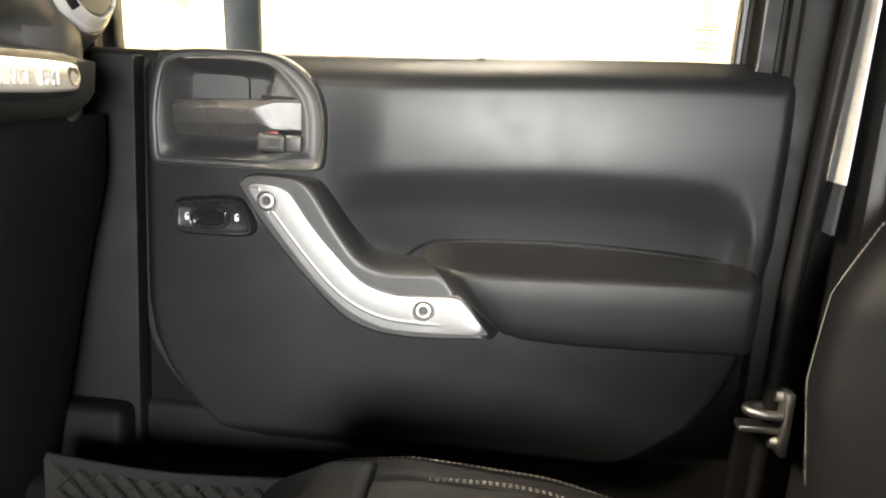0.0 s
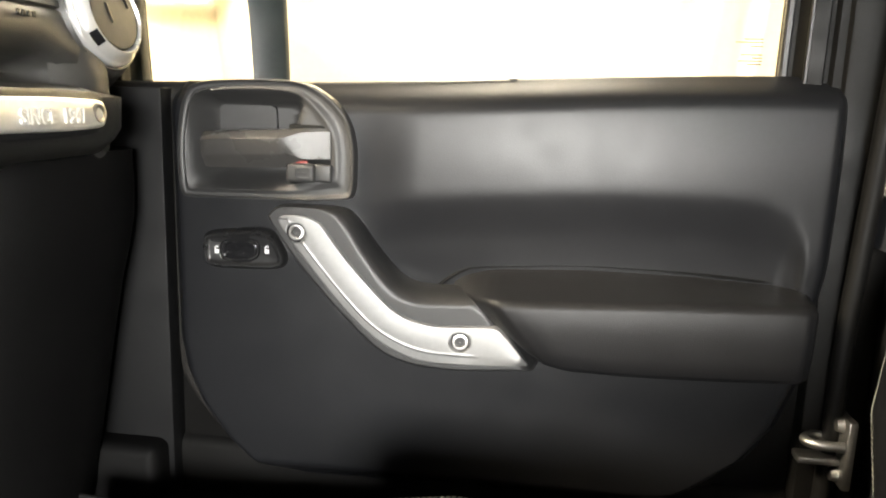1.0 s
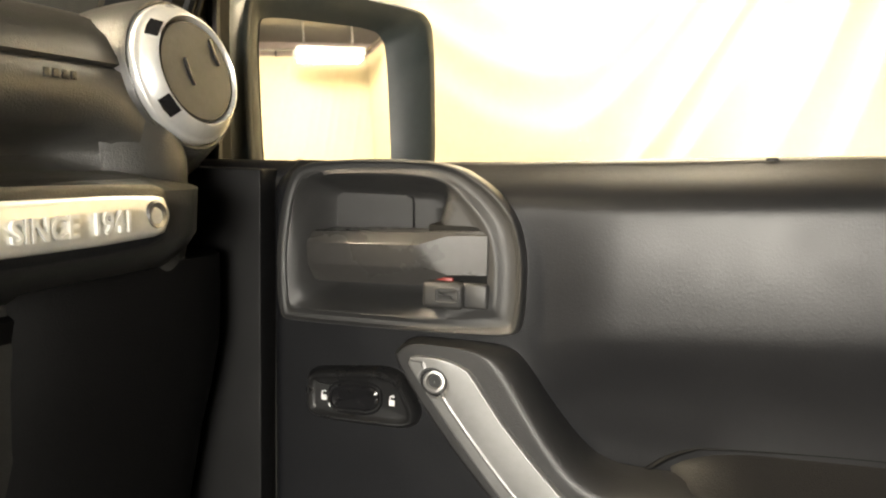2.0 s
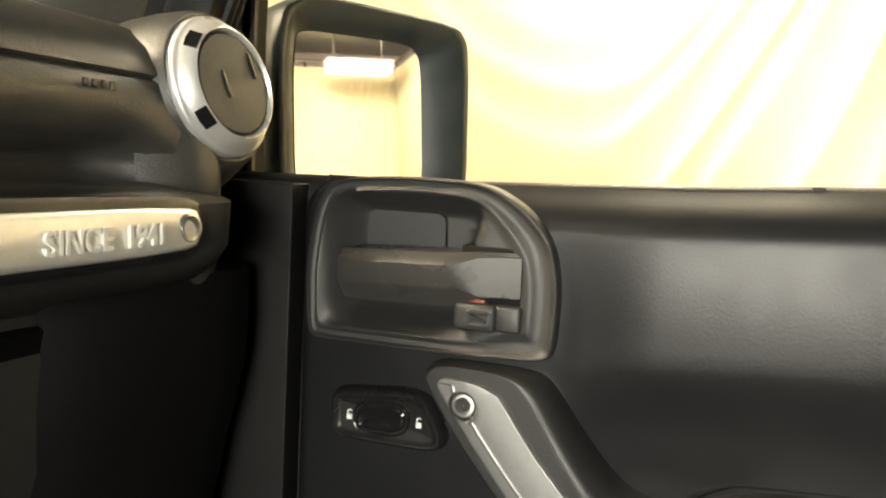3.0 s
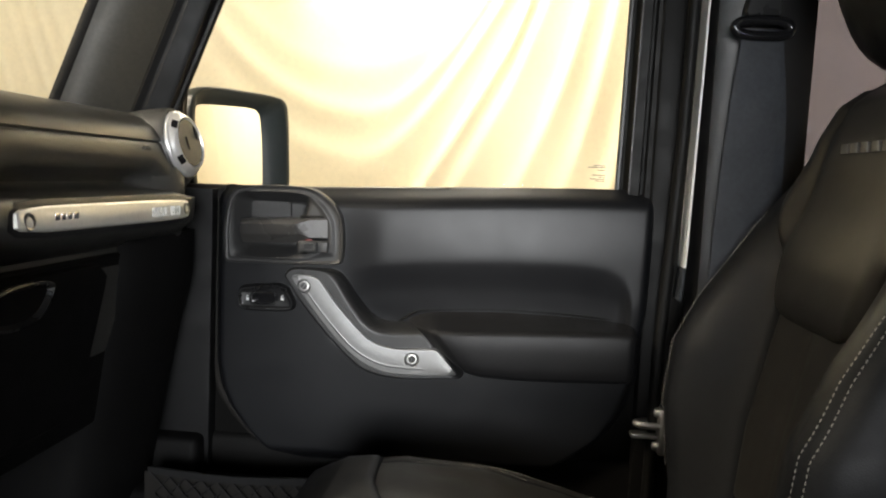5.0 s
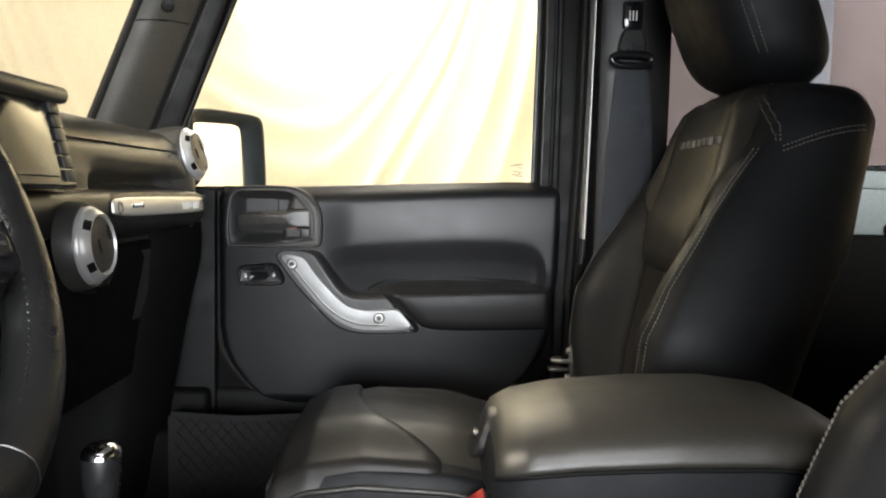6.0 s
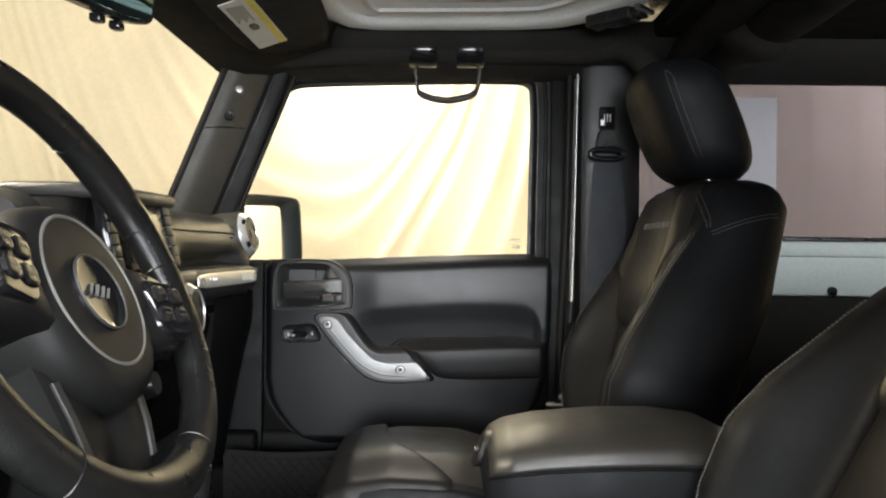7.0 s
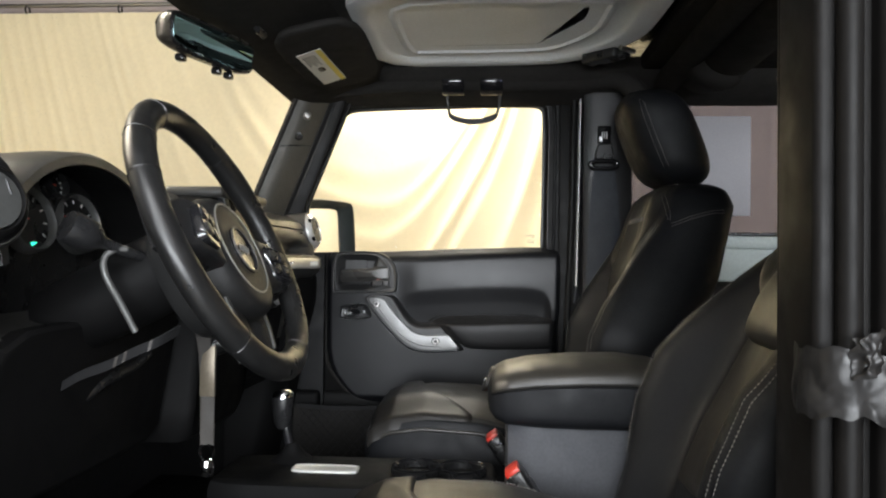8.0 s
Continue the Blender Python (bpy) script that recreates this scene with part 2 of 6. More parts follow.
def ribbon(path, side, w, thick):
    """A flat strap along a path."""
    side = Vector(side).normalized()
    rings = []
    for i, p in enumerate(path):
        t = (Vector(path[min(i + 1, len(path) - 1)]) - Vector(path[max(i - 1, 0)])).normalized()
        nrm = t.cross(side).normalized()
        ww = w[i] if isinstance(w, (list, tuple)) else w
        p = Vector(p)
        rings.append([p + side * ww / 2 * a + nrm * thick / 2 * b for a, b in ((-1, -0.5), (-0.9, -1), (0.9, -1), (1, -0.5), (1, 0.5), (0.9, 1), (-0.9, 1), (-1, 0.5))])
    return loft(rings)


def block(lo, hi, bevel=0.004, segs=2):
    bm = bmesh.new()
    bmesh.ops.create_cube(bm, size=1)
    lo, hi = Vector(lo), Vector(hi)
    for v in bm.verts:
        v.co = (lo + hi) / 2 + Vector([c * s for c, s in zip(v.co, hi - lo)])
    if bevel:
        bmesh.ops.bevel(bm, geom=bm.edges[:], offset=bevel, segments=segs, affect="EDGES", profile=0.5)
    bm.verts.index_update()
    out = [v.co.copy() for v in bm.verts], [tuple(v.index for v in f.verts) for f in bm.faces]
    bm.free()
    return out


def turned(profile, n=32, axis=None):
    """A body turned round z from (radius, height) pairs, then posed by axis."""
    rings = [[Vector((r * math.cos(k * math.tau / n), r * math.sin(k * math.tau / n), h)) for k in range(n)] for r, h in profile]
    piece = loft(rings)
    return moved(piece, axis) if axis else piece


def facing(place, normal, spin=0):
    return Matrix.Translation(place) @ Vector(normal).to_track_quat("Z", "Y").to_matrix().to_4x4() @ Matrix.Rotation(radians(spin), 4, "Z")


def smooth_path(points, n=40):
    """A Catmull-Rom curve through points."""
    p = [Vector(q) for q in points]
    p = [2 * p[0] - p[1], *p, 2 * p[-1] - p[-2]]
    out = []
    for k in range(n + 1):
        t = k / n * (len(p) - 3)
        i = min(int(t), len(p) - 4)
        f = t - i
        a, b, c, d = p[i : i + 4]
        out.append(0.5 * (2 * b + (c - a) * f + (2 * a - 5 * b + 4 * c - d) * f * f + (3 * b - a - 3 * c + d) * f ** 3))
    return out


def stitches(path, pitch=0.0075, r=0.0007, fill=0.62):
    """Short threads one after another along a path."""
    path, pieces, i, walked = [Vector(p) for p in path], [], 0, 0.0
    total = sum((path[k + 1] - path[k]).length for k in range(len(path) - 1))

    def at(s):
        for k in range(len(path) - 1):
            d = (path[k + 1] - path[k]).length
            if s <= d or k == len(path) - 2:
                return path[k].lerp(path[k + 1], min(s / max(d, 1e-9), 1))
            s -= d

    while walked + pitch * fill < total:
        a, b = at(walked), at(walked + pitch * fill)
        pieces.append(tube([a, a.lerp(b, 0.2), a.lerp(b, 0.8), b], [r * 0.5, r, r, r * 0.5], 5))
        walked += pitch
    return join(*pieces)


def step(x, a, b):
    t = min(max((x - a) / (b - a), 0), 1)
    return t * t * (3 - 2 * t)


def near(value, knots):
    """Piecewise smooth value from (at, value) pairs."""
    if value <= knots[0][0]:
        return knots[0][1]
    for (a, p), (b, q) in zip(knots, knots[1:]):
        if value <= b:
            return p + (q - p) * (value - a) / (b - a)
    return knots[-1][1]


def wording(name, text, size, m, material, parent, depth=0.0008, label="", stretch=1.0, bold=0.0):
    cu = bpy.data.curves.new(name, "FONT")
    cu.body, cu.size, cu.extrude, cu.align_x, cu.align_y, cu.offset = text, size, depth, "CENTER", "CENTER", bold
    tmp = new("tmp", cu)
    me = bpy.data.meshes.new_from_object(tmp.evaluated_get(bpy.context.evaluated_depsgraph_get()))
    bpy.data.objects.remove(tmp)
    verts = [m @ Vector((v.co.x * stretch, v.co.y, v.co.z)) for v in me.vertices]
    return part(name, (verts, [tuple(p.vertices) for p in me.polygons]), material, parent, label, smooth=0)


# ---- garage ----
def plain(name, lo, hi, material, label, category, bevel=0.0):
    ob = part(name, block(lo, hi, bevel), material, None, label, smooth=0)
    return tagged(ob, "", category, "", "structure")


plain("floor", (-4.2, -4.2, -0.12), (5.2, 3.3, 0.0), CONCRETE, "grey concrete garage floor", "floor")
plain("ceiling", (-4.2, -4.2, 2.80), (5.2, 3.3, 2.90), CEIL, "pale painted garage ceiling", "ceiling")
plain("wall_east", (-4.2, 3.1, 0.0), (5.2, 3.3, 2.80), WALL, "rose-grey painted garage wall", "wall")
plain("wall_west", (-4.2, -4.2, 2.42), (5.2, -4.0, 2.80), WALL, "rose-grey painted garage wall above the open door", "wall")
plain("wall_west", (-4.2, -4.2, 0.0), (-1.05, -4.0, 2.42), WALL, "rose-grey painted garage wall", "wall")
plain("wall_west", (2.15, -4.2, 0.0), (5.2, -4.0, 2.42), WALL, "rose-grey painted garage wall", "wall")
plain("wall_north", (-4.2, -4.0, 0.0), (-4.0, 3.1, 2.80), WALL, "rose-grey painted garage wall", "wall")
plain("wall_south", (5.0, -4.0, 0.0), (5.2, 3.1, 2.80), WALL, "rose-grey painted garage wall", "wall")


FOLD = random.Random(11)
RIDGES, _q = [], -6.0
while _q < 6.5:
    RIDGES.append((_q, FOLD.uniform(0.020, 0.052), FOLD.uniform(0.028, 0.060), FOLD.uniform(0, 40)))
    _q += FOLD.uniform(0.13, 0.30)


def folds(s, z, seed):
    """How far a hanging cloth stands out at s along it and height z: swags that run out into slanting folds."""
    x = s - 2.75 - seed
    slant = near(x, ((-0.6, 0.66), (0.1, 0.56), (0.45, 0.28), (0.75, 0.08), (1.4, 0.0)))
    lean = x - slant * (z - 1.25)
    swag = -0.42 - 0.85 * (z - 1.18 - 1.1 * (x + 0.55) ** 2)
    w = step(lean, -0.62, -0.10)
    q = w * lean + (1 - w) * swag + 0.05 * noise.noise((s * 1.3, z * 0.8, seed))
    out = 0.03 * noise.noise((s * 1.0, z * 0.7, seed + 3)) + 0.004 * noise.noise((s * 7, z * 4, seed))
    for c, amp, wide, k in RIDGES:
        d = q - c
        if abs(d) < 0.25:
            side = wide * (0.7 if d < 0 else 1.5)
            out += amp * (0.75 + 0.8 * noise.noise((k, z * 1.3, s * 0.7 + seed))) * math.exp(-((abs(d) / side) ** 1.6))
    return out * (0.12 if seed else (0.30 + 0.70 * w) * (0.5 + 0.5 * step(x, -1.7, -0.9)) * (1 - 0.85 * step(x, 0.85, 1.25)) * 1.15)


def curtain(name, place, length, along, out, seed, label):
    """A cloth sheet hung from rings on a rod."""
    top = thing(name, place, label, "curtain")
    along, out = Vector(along), Vector(out)
    part("cloth", sheet(lambda u, v: Vector(place) + along * length * u + Vector((0, 0, 0.02 + 2.55 * v)) + out * folds(length * u + seed, 0.02 + 2.55 * v, seed), 720, 110), CURTAIN, top, smooth=180)
    part("rod", tube([Vector(place) + Vector((0, 0, 2.615)), Vector(place) + along * length + Vector((0, 0, 2.615))], 0.012), STEEL, top)
    for k in range(int(length / 0.55)):
        p = Vector(place) + along * (0.2 + 0.55 * k) + Vector((0, 0, 2.59))
        ring = [p + Vector((0, 0, 0.022 * math.cos(a))) + out * 0.022 * math.sin(a) for a in [j * math.tau / 16 for j in range(17)]]
        part("hook", tube(ring, 0.005, 6), HARD, top)
    return top


curtain("curtain", (-2.75, 2.86, 0.0), 7.28, (1, 0, 0), (0, -1, 0), 0.0, "cream fabric curtain hanging in diagonal folds")
curtain("curtain", (-2.85, -2.6, 0.0), 5.4, (0, 1, 0), (1, 0, 0), 4.0, "cream fabric curtain hanging in front of the car")

curtain("curtain", (4.55, 2.9, 0.0), 4.7, (0, -1, 0), (-1, 0, 0), 2.0, "cream fabric curtain hanging behind the car")


def ceiling_light(place, length, along_y=False):
    x, y, z = place
    top = thing("ceiling_light", place, "white fluorescent tube fixture hanging from the garage ceiling", "ceiling light", "garage lights")

    def at(u, v, h):
        return Vector((x + v, y + u, z + h)) if along_y else Vector((x + u, y + v, z + h))

    a, b = at(-length / 2, -0.07, 0.0), at(length / 2, 0.07, 0.06)
    part("housing", block([min(p) for p in zip(a, b)], [max(p) for p in zip(a, b)], 0.01), WHITE, top)
    for s in (-0.035, 0.035):
        part("tube", tube([at(-length / 2 + 0.02, s, -0.02), at(length / 2 - 0.02, s, -0.02)], 0.013), TUBE_GLOW, top)
    for u in (-0.36 * length, 0.36 * length):
        part("hanger", tube([at(u, 0, 0.058), at(u, 0, 2.80 - z)], 0.005, 8), STEEL, top)


TUBE_GLOW = glow("tube_glow", (1.0, 0.96, 0.88), 7.0)
for spot in ((-0.25, 2.40, 2.70), (0.25, -2.0, 2.70), (3.1, 2.0, 2.70)):
    ceiling_light(spot, 1.25)
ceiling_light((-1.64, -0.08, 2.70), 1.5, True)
ceiling_light((4.12, 2.44, 2.46), 0.5, True)


# ---- car shell ----
def shell(name, geometry, material, label, category, smooth=40):
    return tagged(part(name, geometry, material, None, label, smooth), "", category, "", "structure")


shell("car_floor", block((-0.95, -0.72, 0.48), (1.7, 0.90, 0.56), 0.01), CARPET, "black carpeted car floor", "car floor")
shell("firewall", sheet(lambda u, v: Vector((-0.80 + 0.12 * math.sin(v * 2.6) - 0.1 * v, -0.62 + 1.46 * u, 0.55 + 0.75 * v)), 20, 20), CARPET, "black carpeted firewall behind the pedals", "firewall")
for side in (1, -1):
    yo = 0.86 if side > 0 else -0.68
    shell("door_sill", block((-0.60, min(yo, yo - side * 0.10), 0.56), (0.53, max(yo, yo - side * 0.10), 0.745), 0.015, 3), SHADED_BLACK, "black plastic door sill below the door", "door sill")
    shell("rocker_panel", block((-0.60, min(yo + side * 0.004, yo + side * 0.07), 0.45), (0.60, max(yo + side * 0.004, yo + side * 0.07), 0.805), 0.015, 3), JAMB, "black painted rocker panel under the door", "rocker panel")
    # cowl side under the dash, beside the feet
    shell("kick_panel", block((-0.95, min(yo + side * 0.02, yo - side * 0.045), 0.52), (-0.345, max(yo + side * 0.02, yo - side * 0.045), 0.808), 0.012, 3), SHADED_BLACK, "plastic kick panel beside the footwell, darkened for shade", "kick panel")
    shell("body_side", block((-2.1, min(yo + side * 0.03, yo + side * 0.13), 0.55), (-0.42, max(yo + side * 0.03, yo + side * 0.13), 1.185), 0.03, 3), GLOSS, "black painted car body side", "car body")
    shell("quarter_panel", block((0.53, min(yo - side * 0.03, yo + side * 0.10), 0.55), (1.8, max(yo - side * 0.03, yo + side * 0.10), 1.133), 0.012, 3), FELT, "dark trimmed quarter panel behind the seats", "quarter panel")
shell("tailgate", block((1.75, -0.66, 0.55), (1.83, 0.86, 1.133), 0.02), FELT, "dark inside of the tailgate", "tailgate")
shell("engine_bonnet", sheet(lambda u, v: Vector((-0.82 - 1.3 * u, -0.55 + 1.30 * v, 1.20 - 0.05 * u + 0.03 * math.sin(v * math.pi))), 12, 12), GLOSS, "black painted engine bonnet beyond the windscreen", "bonnet")


def band(points, width_dir, w, depth_dir, d):
    """A straight-sided post along points, w wide and d deep."""
    wd, dd = Vector(width_dir) * w / 2, Vector(depth_dir) * d / 2
    rings = []
    for p in points:
        p = Vector(p)
        rings.append([p + wd * a + dd * b for a, b in ((-1, -0.7), (-0.85, -1), (0.85, -1), (1, -0.7), (1, 0.7), (0.85, 1), (-0.85, 1), (-1, 0.7))])
    return loft(rings)


shell("cowl_side", block((-0.64, 0.846, 0.60), (-0.3385, 0.878, 1.197), 0.002, 2), COWL, "black vinyl-covered cowl side under the windscreen pillar", "cowl side")
shell("cowl_side", block((-0.64, -0.688, 1.05), (-0.338, -0.632, 1.196), 0.012, 3), JAMB, "dark cowl side under the windscreen pillar", "cowl side")


# windscreen frame, header and roof sides
def a_pillar(y, s):
    post = thing("a_pillar", (-0.47, y, 1.25), "dark grey plastic windscreen pillar trim with a bolt hole", "car pillar")
    def edge(u, v):
        z = 1.20 + 0.44 * v
        front, back = -0.570 + 0.412 * (z - 1.20), -0.492 + 0.404 * (z - 1.20)
        bulge = 0.018 * math.sin(math.pi * u)
        return Vector((front + (back - front) * u, y - s * (0.075 - 0.065 * u + bulge), z))
    part("trim", sheet(edge, 14, 24), PILLAR, post)
    part("front_seal", tube([edge(0.0, k / 12) + Vector((-0.004, 0, 0)) for k in range(13)], 0.0075, 10), FELT, post, "black windscreen seal")
    part("side_wall", sheet(lambda u, v: edge(1.0, v) + Vector((0.002 + 0.052 * u, s * (0.004 + 0.040 * u), 0)), 6, 24), JAMB, post, "black painted pillar flank")
    for off, deep, r in ((0.016, 0.012, 0.0030), (0.050, 0.036, 0.0050)):
        part("weather_strip", tube([edge(1.0, k / 12) + Vector((off, s * deep, 0)) for k in range(13)], r, 8), JAMB, post, "black rubber strip along the pillar")
    part("outer_post", band([(-0.520, y + s * 0.025, 1.18), (-0.345, y + s * 0.025, 1.64)], (1, 0, 0), 0.145, (0, 1, 0), 0.05), JAMB, post)
    cap, hole = edge(0.55, 0.86), edge(0.55, 0.735)
    part("bolt", turned([(0.0005, 0.012), (0.008, 0.011), (0.0105, 0.006), (0.0105, -0.004)], 20, facing(cap, (0.35, -s, 0.1))), STEEL, post, "zinc bolt head")
    part("plug", turned([(0.0005, 0.004), (0.010, 0.005), (0.012, 0.002), (0.012, -0.004)], 20, facing(hole, (0.35, -s, 0.1))), HARD, post, "black plastic plug")
    part("seam", tube([edge(k / 8, 0.665 + 0.02 * k / 8) for k in range(9)], 0.0016, 6), HARD, post)


a_pillar(0.81, 1)
a_pillar(-0.63, -1)
shell("windscreen_header", loft([[Vector((x, y, z + 0.012 * math.sin((y + 0.6) * 2.2))) for x, z in ((-0.43, 1.625), (-0.36, 1.612), (-0.28, 1.635), (-0.17, 1.668), (-0.15, 1.72), (-0.30, 1.735), (-0.42, 1.69))] for y in [-0.66 + 0.05 * k for k in range(31)]]), FELT, "black headliner rail over the windscreen", "windscreen header")
glass = shell("windscreen", sheet(lambda u, v: Vector((-0.60 + 0.19 * v, -0.58 + 1.32 * u, 1.20 + 0.44 * v)), 2, 2), PANE, "clear windscreen glass", "windscreen")
glass.visible_shadow = False
for s, y in ((1, 0.80), (-1, -0.62)):
    rail = [[Vector((x, y + s * a, z)) for a, z in ((-0.085, 1.70), (-0.075, 1.675), (-0.04, 1.655), (0.02, 1.630), (0.07, 1.628), (0.09, 1.66), (0.08, 1.73), (-0.08, 1.73))] for x in [-0.40 + 0.1 * k for k in range(23)]]
    shell("roof_rail", loft(rail), FELT, "black padded roof rail above the door", "roof rail")
shell("roof_rear", block((0.53, -0.62, 1.695), (1.85, 0.80, 1.74), 0.01), FELT, "dark rear roof lining", "roof")
shell("roof_skin", block((-0.42, -0.70, 1.745), (1.86, 0.90, 1.765), 0.008), GLOSS, "black hardtop roof skin", "roof")


# hardtop side with its fixed window
def hardtop_side(y, s):
    side = thing("hardtop_side", (1.1, y, 1.133), "white hardtop side with a fixed rear window", "hardtop side", "", "structure")
    part("lower_flange", block((0.53, min(y, y + s * 0.05), 1.134), (1.80, max(y, y + s * 0.05), 1.255), 0.008), SILL, side, "pale grey-green flange under the glass")
    part("ledge", block((0.53, min(y - s * 0.012, y + s * 0.02), 1.226), (1.80, max(y - s * 0.012, y + s * 0.02), 1.262), 0.006), SILL, side)
    part("upper_flange", block((0.53, min(y, y + s * 0.05), 1.650), (1.80, max(y, y + s * 0.05), 1.69), 0.006), SILL, side)
    # Added white strip: light on the flange's lower edge, given as colour.
    part("lit_flange_edge", block((0.56, min(y - s * 0.010, y + s * 0.03), 1.6475), (1.78, max(y - s * 0.010, y + s * 0.03), 1.6545), 0.002), PANEL, side, "thin white strip added for the lit lower edge of the flange")
    part("gasket", block((0.55, min(y - s * 0.002, y + s * 0.03), 1.263), (1.79, max(y - s * 0.002, y + s * 0.03), 1.271), 0.002), HARD, side, "black rubber gasket under the glass")
    part("rear_post", block((1.62, min(y + s * 0.052, y + s * 0.06), 1.256), (1.80, max(y + s * 0.052, y + s * 0.06), 1.648), 0.003), FELT, side)
    for z in (1.268, 1.644):
        part("seal", block((0.53, min(y + s * 0.01, y + s * 0.04), z - 0.005), (1.80, max(y + s * 0.01, y + s * 0.04), z + 0.005), 0.002), HARD, side, "black rubber seal")
    g = part("pane", block((0.53, y + s * 0.03 - 0.002, 1.258), (1.80, y + s * 0.03 + 0.002, 1.65), 0), PANE_REAR, side, smooth=0)
    g.visible_shadow = False
    for x in (0.99, 1.45):
        part("bolt", turned([(0.0005, 0.010), (0.007, 0.009), (0.009, 0.005), (0.012, 0.0)], 16, facing((x, y - s * 0.004, 1.146), (0, -s, 0.4))), HARD, side, "black bolt head")


hardtop_side(0.865, 1)
hardtop_side(-0.685, -1)
tagged(part("window_paper", block((0.70, 0.8885, 1.32), (0.868, 0.8895, 1.602), 0), PAPER, None, "pale blue paper sheet stuck on the rear side glass", 0), "", "paper sheet")


# B-pillars with door jamb
def b_pillar(y, s, dx=0.0):
    post = thing("b_pillar", (0.43, y, 0.56), "dark plastic pillar between door and rear window", "car pillar")
    part("trim", loft([[Vector((x + dx, y - s * d, z)) for x, d in ((0.386, 0.0), (0.390, 0.070), (0.41, 0.080), (0.48, 0.080), (0.52, 0.070), (0.535, 0.0))] for z in (0.56, 0.9, 1.2, 1.45, 1.70)]), SOFT, post)
    if s > 0:
        part("jamb", block((0.3275, y - 0.01, 0.62), (0.392, y + 0.06, 1.70), 0.006), JAMB, post, "black painted door jamb")
        part("seal", tube([(0.352, y - 0.014, 0.70), (0.352, y - 0.026, 1.0), (0.3615, y - 0.040, 1.3), (0.3655, y - 0.040, 1.64)], 0.009), JAMB, post, "black rubber door seal")
        part("strip", band([(0.3745, y - s * 0.034, 1.118), (0.3785, y - s * 0.034, 1.35), (0.3825, y - s * 0.034, 1.66)], (1, 0, 0), 0.003, (0, 1, 0), 0.042), STRIP, post, "thin white strip")
        part("strip_end", band([(0.371, y - s * 0.034, 1.07), (0.3735, y - s * 0.034, 1.117)], (1, 0, 0), 0.004, (0, 1, 0), 0.04), BELT, post, "dark blue lower end")
    else:
        part("jamb", block((0.390, -0.733, 0.62), (0.462, -0.655, 1.70), 0.007, 3), POST, post, "dark grey-brown painted door jamb")
        part("outer_skin", block((0.430, -0.752, 0.62), (0.66, -0.70, 1.70), 0.010, 3), POST, post, "dark body side")
        part("weather_strip", tube([(0.4125, -0.738, 0.75), (0.4115, -0.741, 1.1), (0.4105, -0.741, 1.66)], 0.0095, 14), POST, post, "shiny black weather strip")
        part("seal", tube([(0.400, -0.650, 0.75), (0.400, -0.651, 1.1), (0.398, -0.651, 1.66)], 0.007, 12), JAMB, post, "black rubber door seal")


b_pillar(0.86, 1)
b_pillar(-0.66, -1, 0.045)


WRAP = smooth_path([(0.3875, -0.706, 0), (0.3850, -0.718, 0), (0.3855, -0.733, 0), (0.393, -0.748, 0), (0.409, -0.757, 0), (0.424, -0.755, 0), (0.440, -0.759, 0), (0.470, -0.760, 0)], 60)


def crumpled(u, v):
    """Thin film wound once round the pillar, with a ragged edge."""
    p = WRAP[min(int(u * 60), 60)]
    ragged = 0.008 * noise.noise((u * 7, 3.0 if v > 0.5 else 9.0, 0))
    z = 1.076 + 0.050 * v + ragged * (2 * v - 1)
    bulge = 0.0030 + 0.006 * abs(noise.noise((u * 4, v * 2, 1.7))) + 0.0012 * abs(noise.noise((u * 14, v * 6, 4.0)))
    return Vector((p.x - bulge * 0.75, p.y - bulge * 0.65, z))


wrap = thing("plastic_wrap", (0.41, -0.75, 1.07), "crumpled shiny plastic film wrapped on the pillar", "plastic wrap")
part("wound_film", sheet(crumpled, 60, 22), CRINKLE, wrap, smooth=180)
part("loose_end", sheet(lambda u, v: Vector((0.404 + 0.020 * u + 0.006 * noise.noise((v * 4, u * 3, 2.0)), -0.762 - 0.008 * math.sin(u * 3.0) - 0.005 * noise.noise((u * 6, v * 5, 8.0)), 1.104 + 0.030 * v + 0.008 * u)), 14, 14), CRINKLE, wrap, smooth=180)


def striker(y, s):
    st = thing("door_striker", (0.36, y, 0.84), "shiny zinc door striker bolted to the pillar", "door striker")
    part("plate", block((0.357, min(y, y - s * 0.035), 0.837), (0.366, max(y, y - s * 0.035), 0.907), 0.003), STEEL, st)
    part("loop", tube(smooth_path([(0.357, y - s * 0.03, 0.880), (0.335, y - s * 0.028, 0.880), (0.325, y - s * 0.018, 0.880), (0.335, y - s * 0.006, 0.880), (0.357, y - s * 0.004, 0.880)], 24), 0.005), STEEL, st)
    part("lower_tongue", block((0.318, min(y - s * 0.004, y - s * 0.026), 0.858), (0.357, max(y - s * 0.004, y - s * 0.026), 0.865), 0.002), STEEL, st)
    for z in (0.847, 0.898):
        part("bolt", turned([(0.0005, 0.007), (0.006, 0.006), (0.008, 0.0)], 14, facing((0.357, y - s * 0.018, z), (-1, 0, 0))), STEEL, st)


striker(0.845, 1)
striker(-0.645, -1)


# ---- passenger door ----
door = thing("passenger_door", (0.0, 0.86, 0.77), "closed black car door with silver grab handle and padded armrest", "car door")


def door_left(z):
    return near(z, ((0.775, -0.205), (0.782, -0.232), (0.79, -0.250), (0.82, -0.282), (0.856, -0.309), (0.89, -0.324), (0.93, -0.331), (1.20, -0.333)))


def door_right(z):
    return near(z, ((0.775, 0.17), (0.79, 0.205), (0.806, 0.237), (0.845, 0.286), (0.88, 0.308), (0.93, 0.325), (1.04, 0.338), (1.22, 0.341)))


